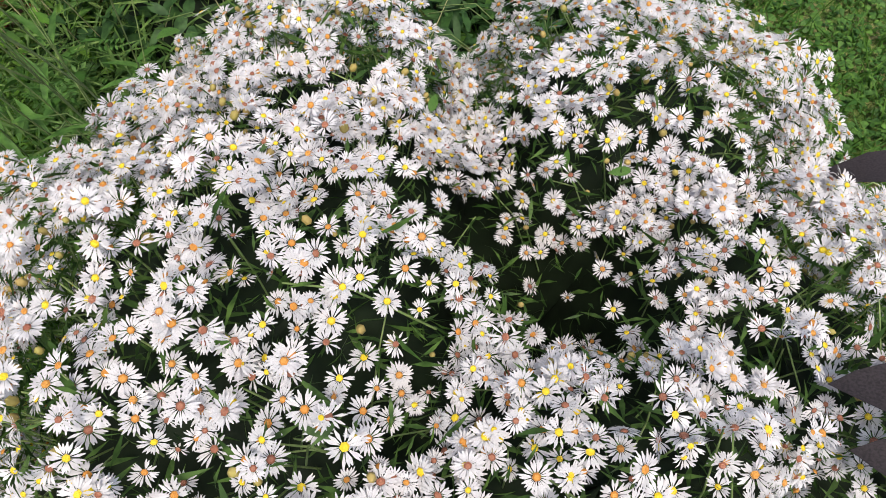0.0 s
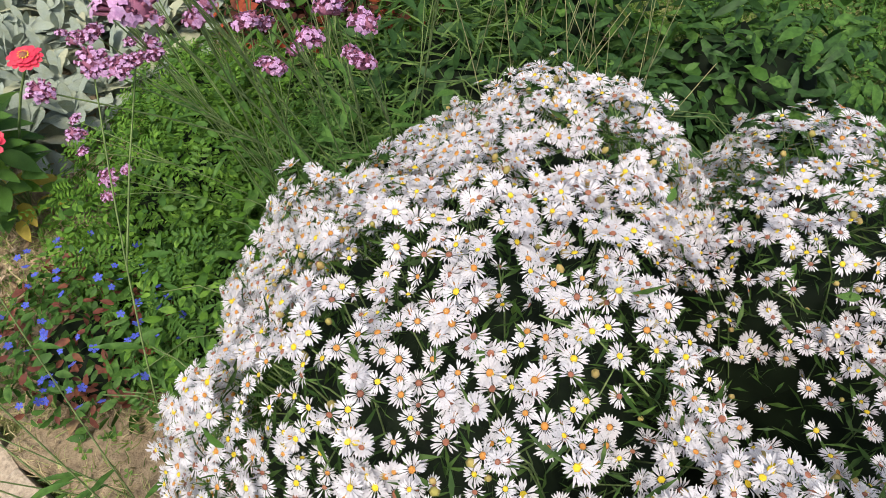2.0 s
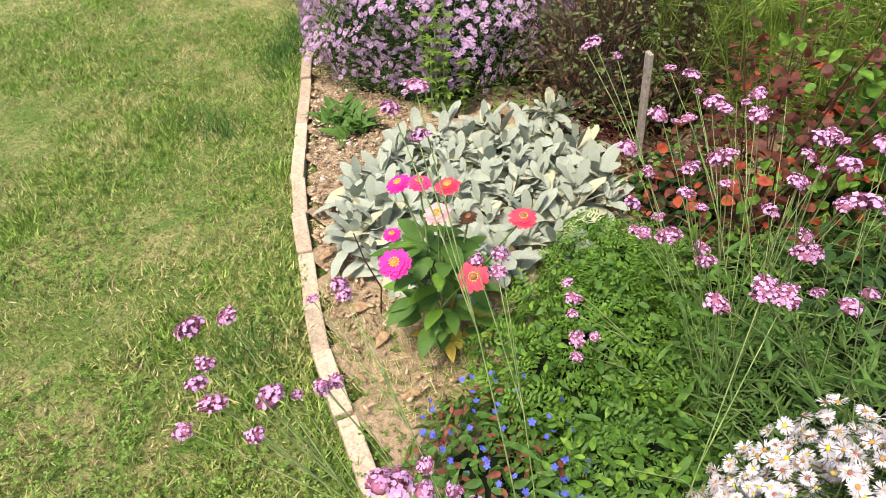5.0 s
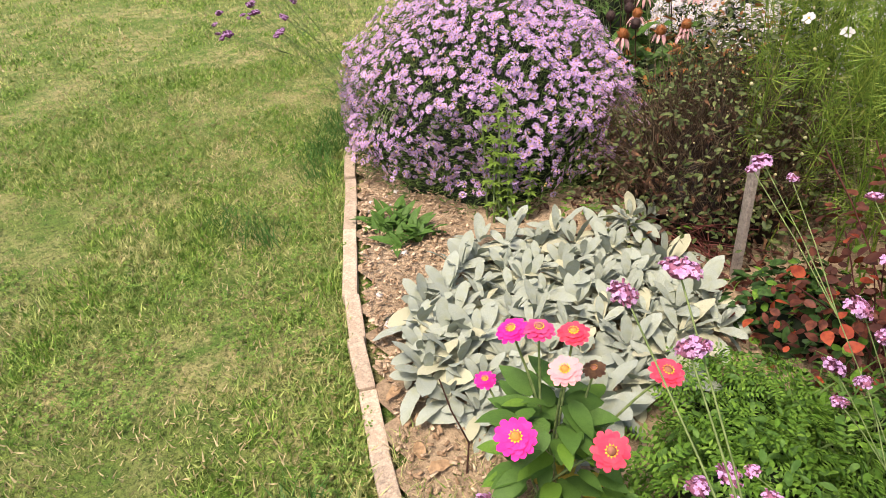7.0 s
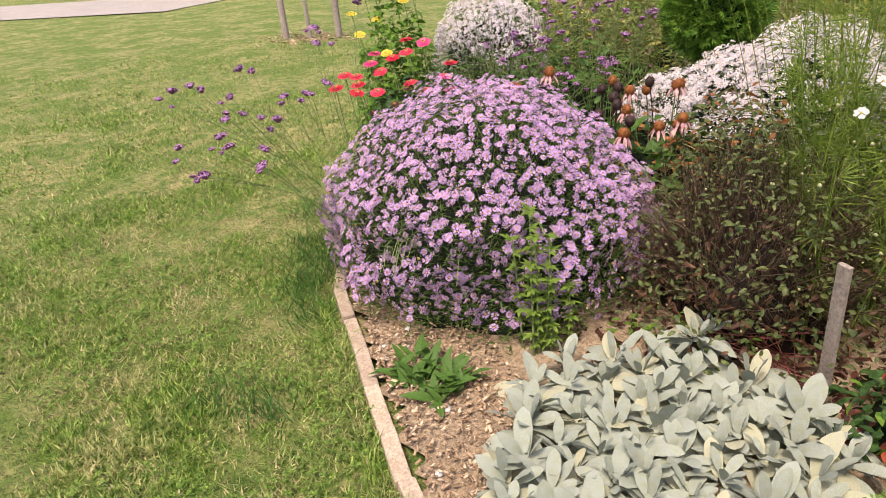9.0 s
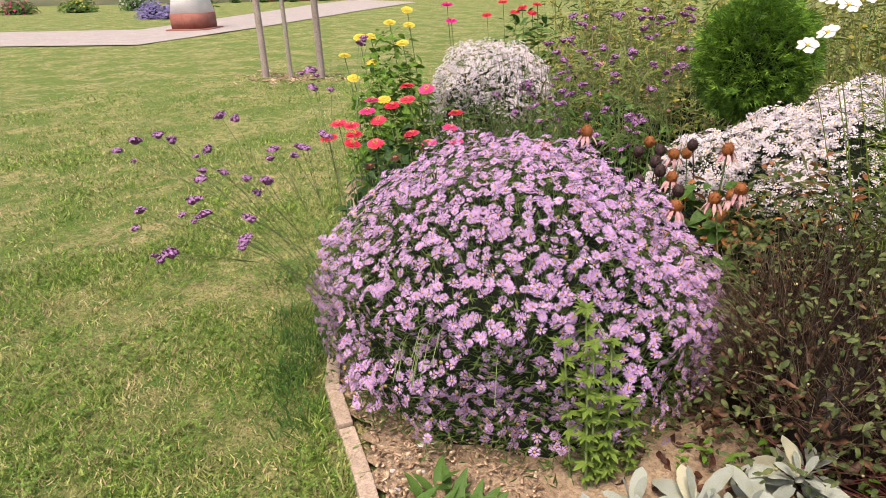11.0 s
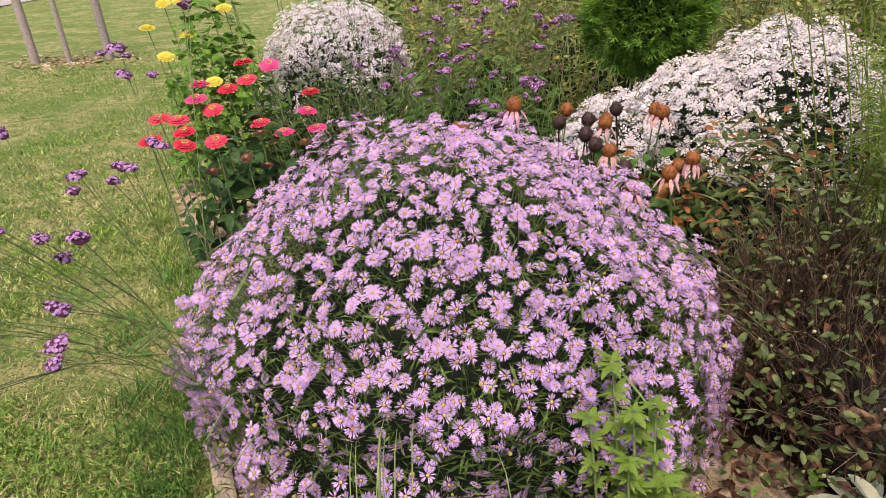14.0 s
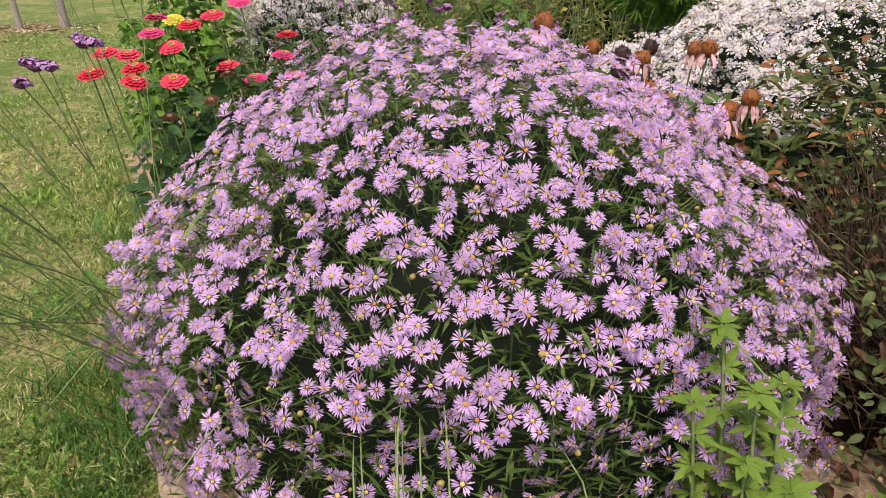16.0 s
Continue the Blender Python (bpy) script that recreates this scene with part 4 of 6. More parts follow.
def zinnia(plant_thing, pos, base_root, petal, centre, size, seed, tilt=(0, 0, 1), layers=3, ring=M_YDISC):
    base = np.array(plant_thing.location)
    pos = np.array(pos)
    part("stem", shifted([tube(bowed(base_root, pos - np.array(tilt) * size * 0.1, 0.06), 0.0035, 0.0028, 5)], base), [M_STEM], plant_thing)
    head, cen = zinnia_head(petal, centre, layers, 13, seed)
    h = new("flower_head", mesh_of("flower_head", head, [petal]))
    h.parent = plant_thing
    t = np.array(tilt, float) + rng.normal(0, 0.12, 3)
    h.matrix_basis = Matrix.LocRotScale(Vector(pos - base), Matrix(axes(t[None])[0].tolist()).to_quaternion(), (size,) * 3)
    c = part("flower_centre", cen, [centre, ring], h, "yellow and brown flower centre")
    return h


ZB = (-0.72, 1.20, 0.02)
zin = thing("zinnia", ZB, "zinnia plant with magenta, coral and pink flowers, lower leaves yellowing", "plant")
for i, (pos, petal, centre, size, tilt) in enumerate((
        ((-0.682, 1.02, 0.455), M_MAGENTA, M_ODISC, 0.043, (0.3, -0.5, 0.9)), ((-0.572, 1.176, 0.385), M_CORAL, M_BDISC, 0.042, (0.5, -0.5, 0.8)),
        ((-0.571, 1.352, 0.475), M_CORAL, M_BDISC, 0.038, (0.15, -0.2, 1)), ((-0.688, 1.166, 0.525), M_PINK, M_ODISC, 0.036, (0.2, -0.3, 1)),
        ((-0.949, 1.207, 0.285), M_MAGENTA, M_ODISC, 0.030, (0.1, -0.3, 1)), ((-0.815, 1.15, 0.56), M_MAGENTA, M_ODISC, 0.035, (0.1, -0.3, 1)),
        ((-0.775, 1.185, 0.565), M_HOTPINK, M_BDISC, 0.036, (0, -0.1, 1)), ((-0.725, 1.235, 0.555), M_CORAL, M_ODISC, 0.036, (0, -0.1, 1)))):
    zinnia(zin, pos, (ZB[0] + R.uniform(-0.05, 0.05), ZB[1] + R.uniform(-0.05, 0.05), 0.02), petal, centre, size, i, tilt)
zinnia(zin, (-0.692, 1.276, 0.452), (ZB[0], ZB[1] + 0.03, 0.02), M_DEADLEAF, M_BDISC, 0.026, 40, (0, -0.2, 1), ring=M_ODISC)
big = [mesh_of("leaf", leaf(1, 0.5, 0.3, 0.10, 5), [mm]) for mm in (M_LEAF, M_BRIGHT, M_YLEAF)]
for me in big:
    smooth(me)
for i in range(110):
    z = R.uniform(0.05, 0.40)
    a = i * 2.4
    ob = new("leaf", big[2] if z < 0.13 and R.random() < 0.55 else big[R.choice((0, 0, 1))])
    ob.parent = zin
    rr = R.uniform(0.01, 0.12)
    ob.location = (rr * math.cos(a), rr * math.sin(a), z)
    ob.rotation_euler = (R.uniform(-0.3, 0.3), R.uniform(-0.5, 0.45), a + R.uniform(-0.4, 0.4))
    ob.scale = (R.uniform(0.055, 0.105),) * 3
twig = thing("dry_twig", (-0.93, 1.12, 0.02), "bare dark twig standing in the soil", "twig")
part("twig", [tube([(0, 0, 0), (-0.01, 0.02, 0.1), (-0.05, 0.0, 0.2), (-0.09, 0.0, 0.28)], 0.003, 0.002, 5)], [plant("dark_twig", (0.06, 0.03, 0.02), (0.08, 0.04, 0.03), through_light=0)], twig)


# ---- verbena ----
def verbena_mesh(seed, mats):
    """A flat-topped cluster: dark calyx tubes that fan out, each with a small pale star at its tip."""
    q = random.Random(seed)
    out = [ball(0.5, 0.42, 1, 7, 4, -0.05, 0.4)]
    star = []
    for j in range(5):
        c, d = math.cos(j * math.tau / 5), math.sin(j * math.tau / 5)
        star.append((np.array([(0, 0, 0), (0.55 * c - 0.42 * d, 0.55 * d + 0.42 * c, 0.12), (c, d, 0.05), (0.55 * c + 0.42 * d, 0.55 * d - 0.42 * c, 0.12)]), [(0, 3, 2, 1)], 0))
    lobes = [(q.uniform(-0.33, 0.33), q.uniform(-0.33, 0.33), q.uniform(-0.1, 0.22)) for k in range(4)]
    for i in range(76):
        th, a = math.acos(q.uniform(-0.15, 1)), q.uniform(0, math.tau)
        d = np.array((math.sin(th) * math.cos(a), math.sin(th) * math.sin(a), math.cos(th) * 0.7))
        o = np.array(lobes[i % 4])
        tip = o + d * q.uniform(0.5, 0.72)
        out.append(tube([o * 0.6 + np.array((0, 0, -0.25)), tip], 0.06, 0.10, 3, 1))
        if q.random() < 0.62:
            out += spread(star, tip[None], axes(d[None] + np.array([q.gauss(0, 0.25), q.gauss(0, 0.25), 0.35])), q.uniform(0.14, 0.2))
    return mesh_of("flower_head", out, mats)


VHEADS = [verbena_mesh(i, [M_VERB, M_VBODY]) for i in range(4)]
VHEADS_DARK = [verbena_mesh(i + 9, [M_VERB_DARK, M_VBODY_DARK]) for i in range(4)]


def verbena(root, heads, label, size=0.021, group="tall verbena", stem_mat=None):
    """Wiry stalks from one root, each forking near its top into side heads."""
    pl = thing("verbena", root, label, "flower", group)
    base = np.array(root, float)
    for h in heads:
        h = np.array(h)
        foot = base + np.array((R.uniform(-0.06, 0.06), R.uniform(-0.06, 0.06), 0))
        line = bowed(foot, h, 0.04, 8)
        part("stem", shifted([tube(line, 0.0017, 0.0010, 4)], base), [stem_mat or M_STEM], pl)
        tips = [(h, size * R.uniform(0.95, 1.35))]
        joint = line[-3]
        for s in range(R.choice((1, 2, 2))):
            t = h + np.array((R.uniform(-0.055, 0.055), R.uniform(-0.055, 0.055), R.uniform(-0.05, 0.015)))
            part("side_stem", shifted([tube([joint, (joint + t) / 2 + np.array((0, 0, 0.006)), t], 0.0014, 0.001, 4)], base), [stem_mat or M_STEM], pl)
            tips.append((t, size * R.uniform(0.55, 1.05)))
        for p, s in tips:
            ob = new("flower_head", R.choice(VHEADS if root[0] > -2 else VHEADS_DARK))
            ob.parent = pl
            ob.matrix_basis = Matrix.LocRotScale(Vector(p - base), Euler((R.uniform(-0.4, 0.4), R.uniform(-0.4, 0.4), R.uniform(0, 6))), (s, s, s * R.uniform(0.75, 1.0)))
        for k in (2, 4):
            a = R.uniform(0, math.tau)
            A = np.array(Euler((0, -0.5, a)).to_matrix())
            part("leaf", shifted(spread(leaf(0.07, 0.012, 0.02, 0.2, 3), line[k][None], A[None], 1.0), base), [M_LEAF], pl)
    return pl


verbena((0.02, 1.42, 0.02), [(-0.288, 1.414, 0.851), (-0.332, 1.593, 0.863), (-0.206, 1.436, 0.901), (-0.122, 1.226, 0.892), (-0.088, 1.253, 0.916), (-0.066, 1.299, 0.98), (0.094, 1.188, 1.016), (0.005, 1.365, 0.856),
                             (-0.022, 1.497, 0.88), (0.09, 1.222, 0.838), (-0.062, 1.259, 0.708), (-0.29, 1.202, 0.493), (-0.265, 1.196, 0.387), (0.161, 1.269, 0.749), (-0.122, 1.212, 0.761), (-0.32, 1.43, 0.615), (-0.264, 1.808, 0.76), (-0.296, 1.336, 0.805), (-0.574, 1.57, 0.876)],
        "airy verbena with purple flower clusters on wiry stalks above green leaves", 0.020)
verbena((0.25, 1.45, 0.02), [(0.144, 1.114, 1.02), (0.096, 1.045, 0.885), (0.175, 1.243, 0.985), (0.236, 1.244, 1.012), (0.341, 0.927, 1.10), (0.349, 1.153, 0.971), (0.399, 1.154, 0.964), (0.322, 1.108, 0.997), (0.423, 1.301, 0.975), (0.14, 1.45, 1.0), (0.05, 1.6, 0.85), (0.3, 1.6, 0.8)],
        "verbena with purple heads leaning over the white asters", 0.020)
verbena((0.16, 0.70, 0.02), [(-0.366, 0.475, 0.89), (-0.354, 0.463, 0.755), (-0.296, 0.515, 0.77), (-0.446, 0.664, 0.53), (-0.036, 0.538, 0.87), (-0.302, 0.977, 0.744), (0.0, 0.61, 0.74), (-0.06, 0.59, 0.66), (0.097, 1.043, 0.895), (-0.52, 0.78, 0.66), (0.11, 0.60, 0.74), (-0.36, 0.857, 1.085)],
        "verbena with long stalks arching out over the lawn edge", 0.021)
verbena((-2.92, 2.32, 0.02), [(-3.22, 1.706, 0.73), (-2.973, 1.80, 0.858), (-2.755, 1.768, 0.708), (-3.25, 1.76, 0.95), (-3.21, 1.82, 0.96), (-3.19, 1.98, 0.88), (-3.26, 2.1, 0.97), (-2.99, 1.76, 0.79), (-2.88, 1.72, 0.78), (-2.99, 1.89, 0.85), (-3.12, 2.21, 0.84), (-2.81, 1.92, 0.84)],
        "sprawling verbena with purple heads reaching over the lawn", 0.023)
verbena((-3.05, 2.5, 0.02), [(-3.22, 2.54, 1.08), (-3.21, 2.53, 1.01), (-3.06, 2.41, 0.86), (-3.05, 2.28, 0.84), (-3.23, 2.87, 1.17), (-2.78, 1.54, 0.74), (-2.76, 1.80, 0.76)],
        "upright verbena stalks beside the lilac asters", 0.024)
verbena((-2.75, 4.15, 0.02), [(-2.98, 4.13, 1.04), (-2.84, 4.07, 0.96), (-3.06, 4.07, 0.82), (-2.87, 4.4, 1.17), (-2.72, 4.44, 1.18), (-2.82, 3.95, 0.88), (-2.73, 3.86, 0.77), (-2.55, 4.01, 0.73), (-2.52, 4.4, 1.21), (-2.43, 4.41, 1.17), (-2.33, 4.64, 1.2), (-2.58, 3.77, 0.65)],
        "thicket of verbena with purple heads at the back of the bed", 0.024)
verbena((-2.95, 4.05, 0.02), [(-2.88, 3.88, 0.65), (-3.06, 3.93, 0.68), (-3.23, 3.98, 0.76), (-2.39, 3.95, 0.72), (-2.66, 4.12, 0.94), (-2.78, 4.2, 0.99), (-2.41, 4.29, 0.94), (-2.92, 3.88, 0.73), (-2.74, 3.86, 0.83), (-2.68, 3.82, 1.21), (-2.35, 3.87, 1.2)],
        "more verbena behind the lilac asters", 0.024)
back_green = low_shrub("green_groundcover", "green stalks and leaves below the back verbena", "shrub", (-2.75, 4.25, 0.02), (0.62, 0.5, 0.72), [("leaves", 1100, 0.10, leaf(1, 0.12, 0.3, 0.12, 3), M_LEAF, "thin green leaves"), ("bright_leaves", 400, 0.07, OVAL, M_LEAF, "")])
g = []
for i in range(150):
    b = np.array((R.uniform(-3.3, -2.1), R.uniform(3.75, 4.6), 0.02))
    g.append(tube(bowed(b, b + np.array((R.uniform(-0.25, 0.25), R.uniform(-0.25, 0.1), R.uniform(0.55, 1.0))), 0.05), 0.0026, 0.0014, 3))
part("stalk_thicket", shifted(g, (-2.75, 4.25, 0.02)), [M_STEM], back_green, "", "stuff")

# ---- red, pink and yellow zinnias at the back ----
REDS = [(-3.79, 3.22, 0.67), (-3.65, 3.19, 0.63), (-3.79, 3.51, 0.75), (-3.68, 3.43, 0.66), (-3.69, 3.57, 0.72), (-3.74, 3.41, 0.71), (-3.52, 3.53, 0.58), (-3.69, 3.72, 0.81), (-3.59, 3.78, 0.79), (-3.62, 3.63, 0.75),
        (-3.43, 3.85, 0.65), (-3.39, 3.73, 0.59), (-3.55, 3.25, 0.58), (-3.68, 3.03, 0.64), (-3.35, 3.73, 0.51), (-3.72, 3.25, 0.66), (-3.60, 3.12, 0.6), (-3.45, 3.6, 0.52)]
rz = thing("zinnia", (-3.6, 3.5, 0.02), "red and pink zinnias with dark green leaves behind the lilac bush", "plant", "back zinnias")
for i, p in enumerate(REDS):
    zinnia(rz, p, (p[0] + R.uniform(-0.05, 0.1), p[1] + R.uniform(0, 0.1), 0.02), (M_CORAL, M_REDP, M_HOTPINK)[0 if i % 3 == 0 else (1 if i % 3 == 1 else 2)], M_BDISC, 0.05, i, (0.1, -0.25, 1), ring=M_YDISC)
for i in range(8):
    p = (R.uniform(-3.7, -3.3), R.uniform(3.2, 3.7), R.uniform(0.42, 0.62))
    zinnia(rz, p, (p[0], p[1] + 0.05, 0.02), M_DEADLEAF, M_BDISC, 0.03, 60 + i, (0.1, -0.2, 1), ring=M_ODISC)
part("leaves", shifted(scatter_leaves(((-3.57, 3.5, 0.02), (0.34, 0.42, 0.56)), 420, 0.085, OVAL), (-3.6, 3.5, 0.02)), [M_DARKLEAF], rz, "dark green oval leaves", "stuff")
YELL = [(-4.19, 4.39, 1.10), (-4.34, 4.15, 1.04), (-4.30, 4.31, 1.12), (-4.26, 4.06, 0.88), (-4.22, 3.82, 0.81), (-3.86, 3.70, 0.72), (-4.47, 4.17, 1.03), (-4.48, 4.02, 0.92), (-4.33, 4.55, 1.19), (-4.10, 4.2, 1.0)]
yz = thing("zinnia", (-4.2, 4.2, 0.02), "tall pale yellow zinnias with light green leaves", "plant", "back zinnias")
for i, p in enumerate(YELL):
    zinnia(yz, p, (p[0] + 0.1, p[1] + 0.05, 0.02), M_YPETAL, M_YPETAL, 0.046, 90 + i, (0.2, -0.4, 1), ring=M_YDISC)
part("leaves", shifted(scatter_leaves(((-4.22, 4.2, 0.02), (0.30, 0.38, 1.04)), 1300, 0.07, OVAL), (-4.2, 4.2, 0.02)), [M_BRIGHT], yz, "light green leaves", "stuff")
fr = thing("zinnia", (-4.3, 6.2, 0.02), "far red and pink zinnias at the back of the bed", "plant", "back zinnias")
for i, p in enumerate([(-4.58, 6.04, 1.06), (-4.45, 6.11, 1.17), (-4.35, 6.16, 1.08), (-4.21, 6.23, 1.07), (-4.29, 6.19, 1.12), (-4.17, 6.25, 1.14), (-4.32, 5.04, 1.20), (-4.29, 5.05, 1.08), (-3.58, 5.42, 1.32)]):
    zinnia(fr, p, (p[0], p[1] + 0.1, 0.02), M_MAGENTA if i > 5 else M_REDP, M_BDISC, 0.05, 120 + i, (0.1, -0.3, 1))
part("leaves", shifted(scatter_leaves(((-4.25, 6.2, 0.02), (0.5, 0.35, 1.05)), 900, 0.09, OVAL), (-4.3, 6.2, 0.02)), [M_LEAF], fr, "", "stuff")


# ---- coneflowers ----
def coneflower(top, petal_n, dark, seed):
    q = random.Random(seed)
    foot = (top[0] + q.uniform(-0.08, 0.08), top[1] + q.uniform(0, 0.12), 0.02)
    c = thing("coneflower", foot, "withered coneflower with a dark seed head" if dark else "faded coneflower with drooping pink petals", "flower", "coneflowers")
    part("stem", shifted([tube(bowed(foot, top, 0.03), 0.0035, 0.003, 5)], foot), [M_DEADSTEM if dark else M_STEM], c)
    spikes = [ball(0.025, 0.028, 0, 9, 5)]
    for i in range(44):
        d = np.array((q.gauss(0, 1), q.gauss(0, 1), abs(q.gauss(0.3, 1))))
        d /= np.linalg.norm(d)
        spikes += spread([(np.array([(-0.0025, 0, 0), (0.0025, 0, 0), (0, 0.0025, 0), (0, 0, 0.009)]), [(0, 1, 3), (1, 2, 3), (2, 0, 3)], 0)], (d * (0.024, 0.024, 0.027))[None], axes(d[None]), 1.0)
    part("seed_cone", shifted([(v + np.array(top), f, k) for v, f, k in spikes], foot), [M_CONED if dark else M_CONE], c)
    for i in range(petal_n):
        a = i * math.tau / max(1, petal_n) + q.uniform(-0.2, 0.2)
        A = np.array(Euler((0, 1.0 + q.uniform(-0.3, 0.3), a)).to_matrix())
        at = np.array(top) + np.array((0.017 * math.cos(a), 0.017 * math.sin(a), -0.01))
        part("petal", shifted(spread(leaf(0.055, 0.015, 0.006, 0.2, 3), at[None], A[None], 1.0), foot), [M_CONEPETAL], c)


for i, (p, pn, dk) in enumerate((((-2.40, 2.99, 0.76), 9, 0), ((-2.31, 3.12, 0.74), 0, 1), ((-2.24, 3.05, 0.83), 8, 0), ((-2.15, 3.56, 0.69), 0, 0), ((-2.05, 3.36, 0.66), 0, 1), ((-2.01, 3.67, 0.63), 0, 0),
                                 ((-1.97, 3.6, 0.69), 0, 1), ((-1.83, 3.65, 0.68), 7, 0), ((-1.96, 3.3, 0.62), 11, 0), ((-1.73, 3.36, 0.56), 9, 0), ((-1.86, 3.04, 0.59), 8, 0), ((-2.16, 3.45, 0.67), 0, 1), ((-2.08, 3.25, 0.6), 0, 1),
                                 ((-2.30, 3.10, 0.75), 0, 1), ((-2.41, 3.05, 0.74), 5, 0), ((-2.05, 3.35, 0.66), 0, 1), ((-2.01, 3.30, 0.64), 0, 1), ((-1.90, 3.20, 0.60), 0, 1), ((-1.80, 3.50, 0.71), 6, 0), ((-1.69, 3.30, 0.61), 10, 0), ((-1.76, 3.20, 0.59), 9, 0), ((-1.86, 3.05, 0.58), 7, 0), ((-2.05, 3.40, 0.70), 0, 1), ((-1.99, 3.40, 0.69), 6, 0))):
    coneflower(p, pn, dk, i)
low_shrub("green_groundcover", "coneflower leaves, some turning orange-brown", "shrub", (-1.9, 3.45, 0.02), (0.38, 0.32, 0.54), [("leaves", 260, 0.10, OVAL, M_LEAF, ""), ("orange_leaves", 240, 0.06, OVAL, plant("rusty_leaf", (0.34, 0.14, 0.04), (0.46, 0.22, 0.07)), "rusty orange leaves")])

low_shrub("green_groundcover", "rusty and green growth between coneflowers and white asters", "shrub", (-1.42, 3.42, 0.02), (0.48, 0.28, 0.70), [("leaves", 1700, 0.042, OVAL, M_DULLGREEN, ""), ("orange_leaves", 420, 0.04, OVAL, plant("rust_leaf", (0.30, 0.12, 0.04), (0.42, 0.19, 0.06)), "rusty orange leaves"), ("thin_leaves", 500, 0.07, leaf(1, 0.12, 0.3, 0.1, 3), M_OLD, "")], core=0.75)

low_shrub("green_groundcover", "dark leaves between the stake and the red-leaved shrub", "shrub", (-0.60, 2.30, 0.02), (0.24, 0.26, 0.18), [("leaves", 260, 0.05, OVAL, M_DARKLEAF, ""), ("red_leaves", 160, 0.04, OVAL, M_REDLEAF, "dark red leaves"), ("bright_leaves", 60, 0.045, OVAL, M_BRIGHT, "")])

# ---- withered shrub ----
DB = (-1.2, 2.82, 0.02)
M_DULL = plant("dull_green_leaf", (0.055, 0.085, 0.024), (0.15, 0.18, 0.055), through_light=0.2)
dead = thing("withered_shrub", DB, "withered brown shrub of tangled twigs and curled dead leaves", "shrub")
g, g2 = [], []
for i in range(1150):
    a = R.uniform(0, math.tau)
    rr = math.sqrt(R.random())
    f0 = np.array((DB[0] + 0.3 * rr * math.cos(a), DB[1] + 0.34 * rr * math.sin(a), 0.02))
    rr2 = math.sqrt(R.random())
    a2 = a + R.uniform(-0.9, 0.9)
    tip = np.array((DB[0] + 0.56 * rr2 * math.cos(a2), DB[1] + 0.60 * rr2 * math.sin(a2), 0.12 + 0.62 * math.sqrt(1 - 0.8 * rr2 * rr2) * R.uniform(0.5, 1.05)))
    line = bowed(f0, tip, R.uniform(0.05, 0.25), 6)
    line[1:-1] += rng.normal(0, 0.014, (4, 3))
    (g if i % 3 else g2).append(tube(line, 0.0022, 0.0010, 3))
    if i % 2:
        t2 = line[-3] + np.array((R.uniform(-0.1, 0.1), R.uniform(-0.1, 0.1), R.uniform(-0.02, 0.1)))
        g2.append(tube([line[-3], (line[-3] + t2) / 2 + 0.01, t2], 0.0012, 0.0008, 3))
part("twig_tangle", shifted(g, DB), [M_DEADSTEM], dead, "brown twigs", "stuff")
part("pale_twig_tangle", shifted(g2, DB), [plant("pale_twig", (0.10, 0.075, 0.042), (0.27, 0.20, 0.12), through_light=0)], dead, "pale twigs", "stuff")
part("dead_leaves", scatter_leaves(((0, 0, 0.0), (0.52, 0.56, 0.5)), 1300, 0.036, leaf(1, 0.4, 0.5, 0.5, 3, wave=0.08)), [M_DEADLEAF], dead, "curled brown leaves", "stuff")
part("green_leaves", scatter_leaves(((0, 0, 0.05), (0.56, 0.60, 0.72)), 2800, 0.026, OVAL), [M_DULL], dead, "small remaining green leaves", "stuff")
# added filler ball; its near-black brown paints the shade among the twigs
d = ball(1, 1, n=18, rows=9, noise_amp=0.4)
part("tangle_shade_core", [(d[0] * np.array((0.32, 0.34, 0.34)), d[1], 0)], [plant("painted_brown_shade", (0.012, 0.007, 0.005), (0.02, 0.012, 0.008), through_light=0)], dead, "near-black brown filler painted as shade inside the shrub")
P = rng.normal(0, 1, (150, 3))
P = P / np.linalg.norm(P, axis=1, keepdims=True) * np.array((0.5, 0.54, 0.58))
P[:, 2] = np.abs(P[:, 2])
part("seed_head_scatter", spread([ball(1, 1, n=6, rows=3)], P, axes(np.ones((150, 3))), rng.uniform(0.003, 0.006, 150)), [M_PALESTEM], dead, "small pale seed heads", "stuff")
litter = shifted(scatter_leaves(((-1.2, 2.5, 0.02), (0.68, 0.42, 0.04)), 420, 0.036, leaf(1, 0.5, 0.3, 0.3, 3, wave=0.05)), (0, 0, 0))
tagged(part("leaf_litter", litter, [plant("russet_leaf", (0.06, 0.026, 0.016), (0.14, 0.06, 0.032))], None), "russet dead leaves lying under the shrubs", "leaves", kind="stuff")
canes = thing("bare_canes", (-1.1, 2.4, 0.02), "thin red-brown bare canes lying by the stake", "twigs")
part("cane_tangle", [tube([(R.uniform(-0.3, 0.3), R.uniform(-0.1, 0.15), 0.02), (R.uniform(-0.2, 0.2), R.uniform(-0.05, 0.15), 0.09), (R.uniform(-0.3, 0.35), R.uniform(-0.1, 0.2), R.uniform(0.05, 0.22))], 0.003, 0.002, 4) for i in range(26)], [plant("red_cane", (0.16, 0.05, 0.04), (0.24, 0.08, 0.06), through_light=0)], canes, "", "stuff")

# ---- wooden stake ----
stake = thing("garden_stake", (-0.865, 2.40, 0.0), "weathered flat wooden stake driven into the bed", "stake")
st = part("stake", rounded_box(-0.021, 0.021, -0.009, 0.009, -0.1, 0.505, 0.003, "stake", [M_WOOD]), [], stake)
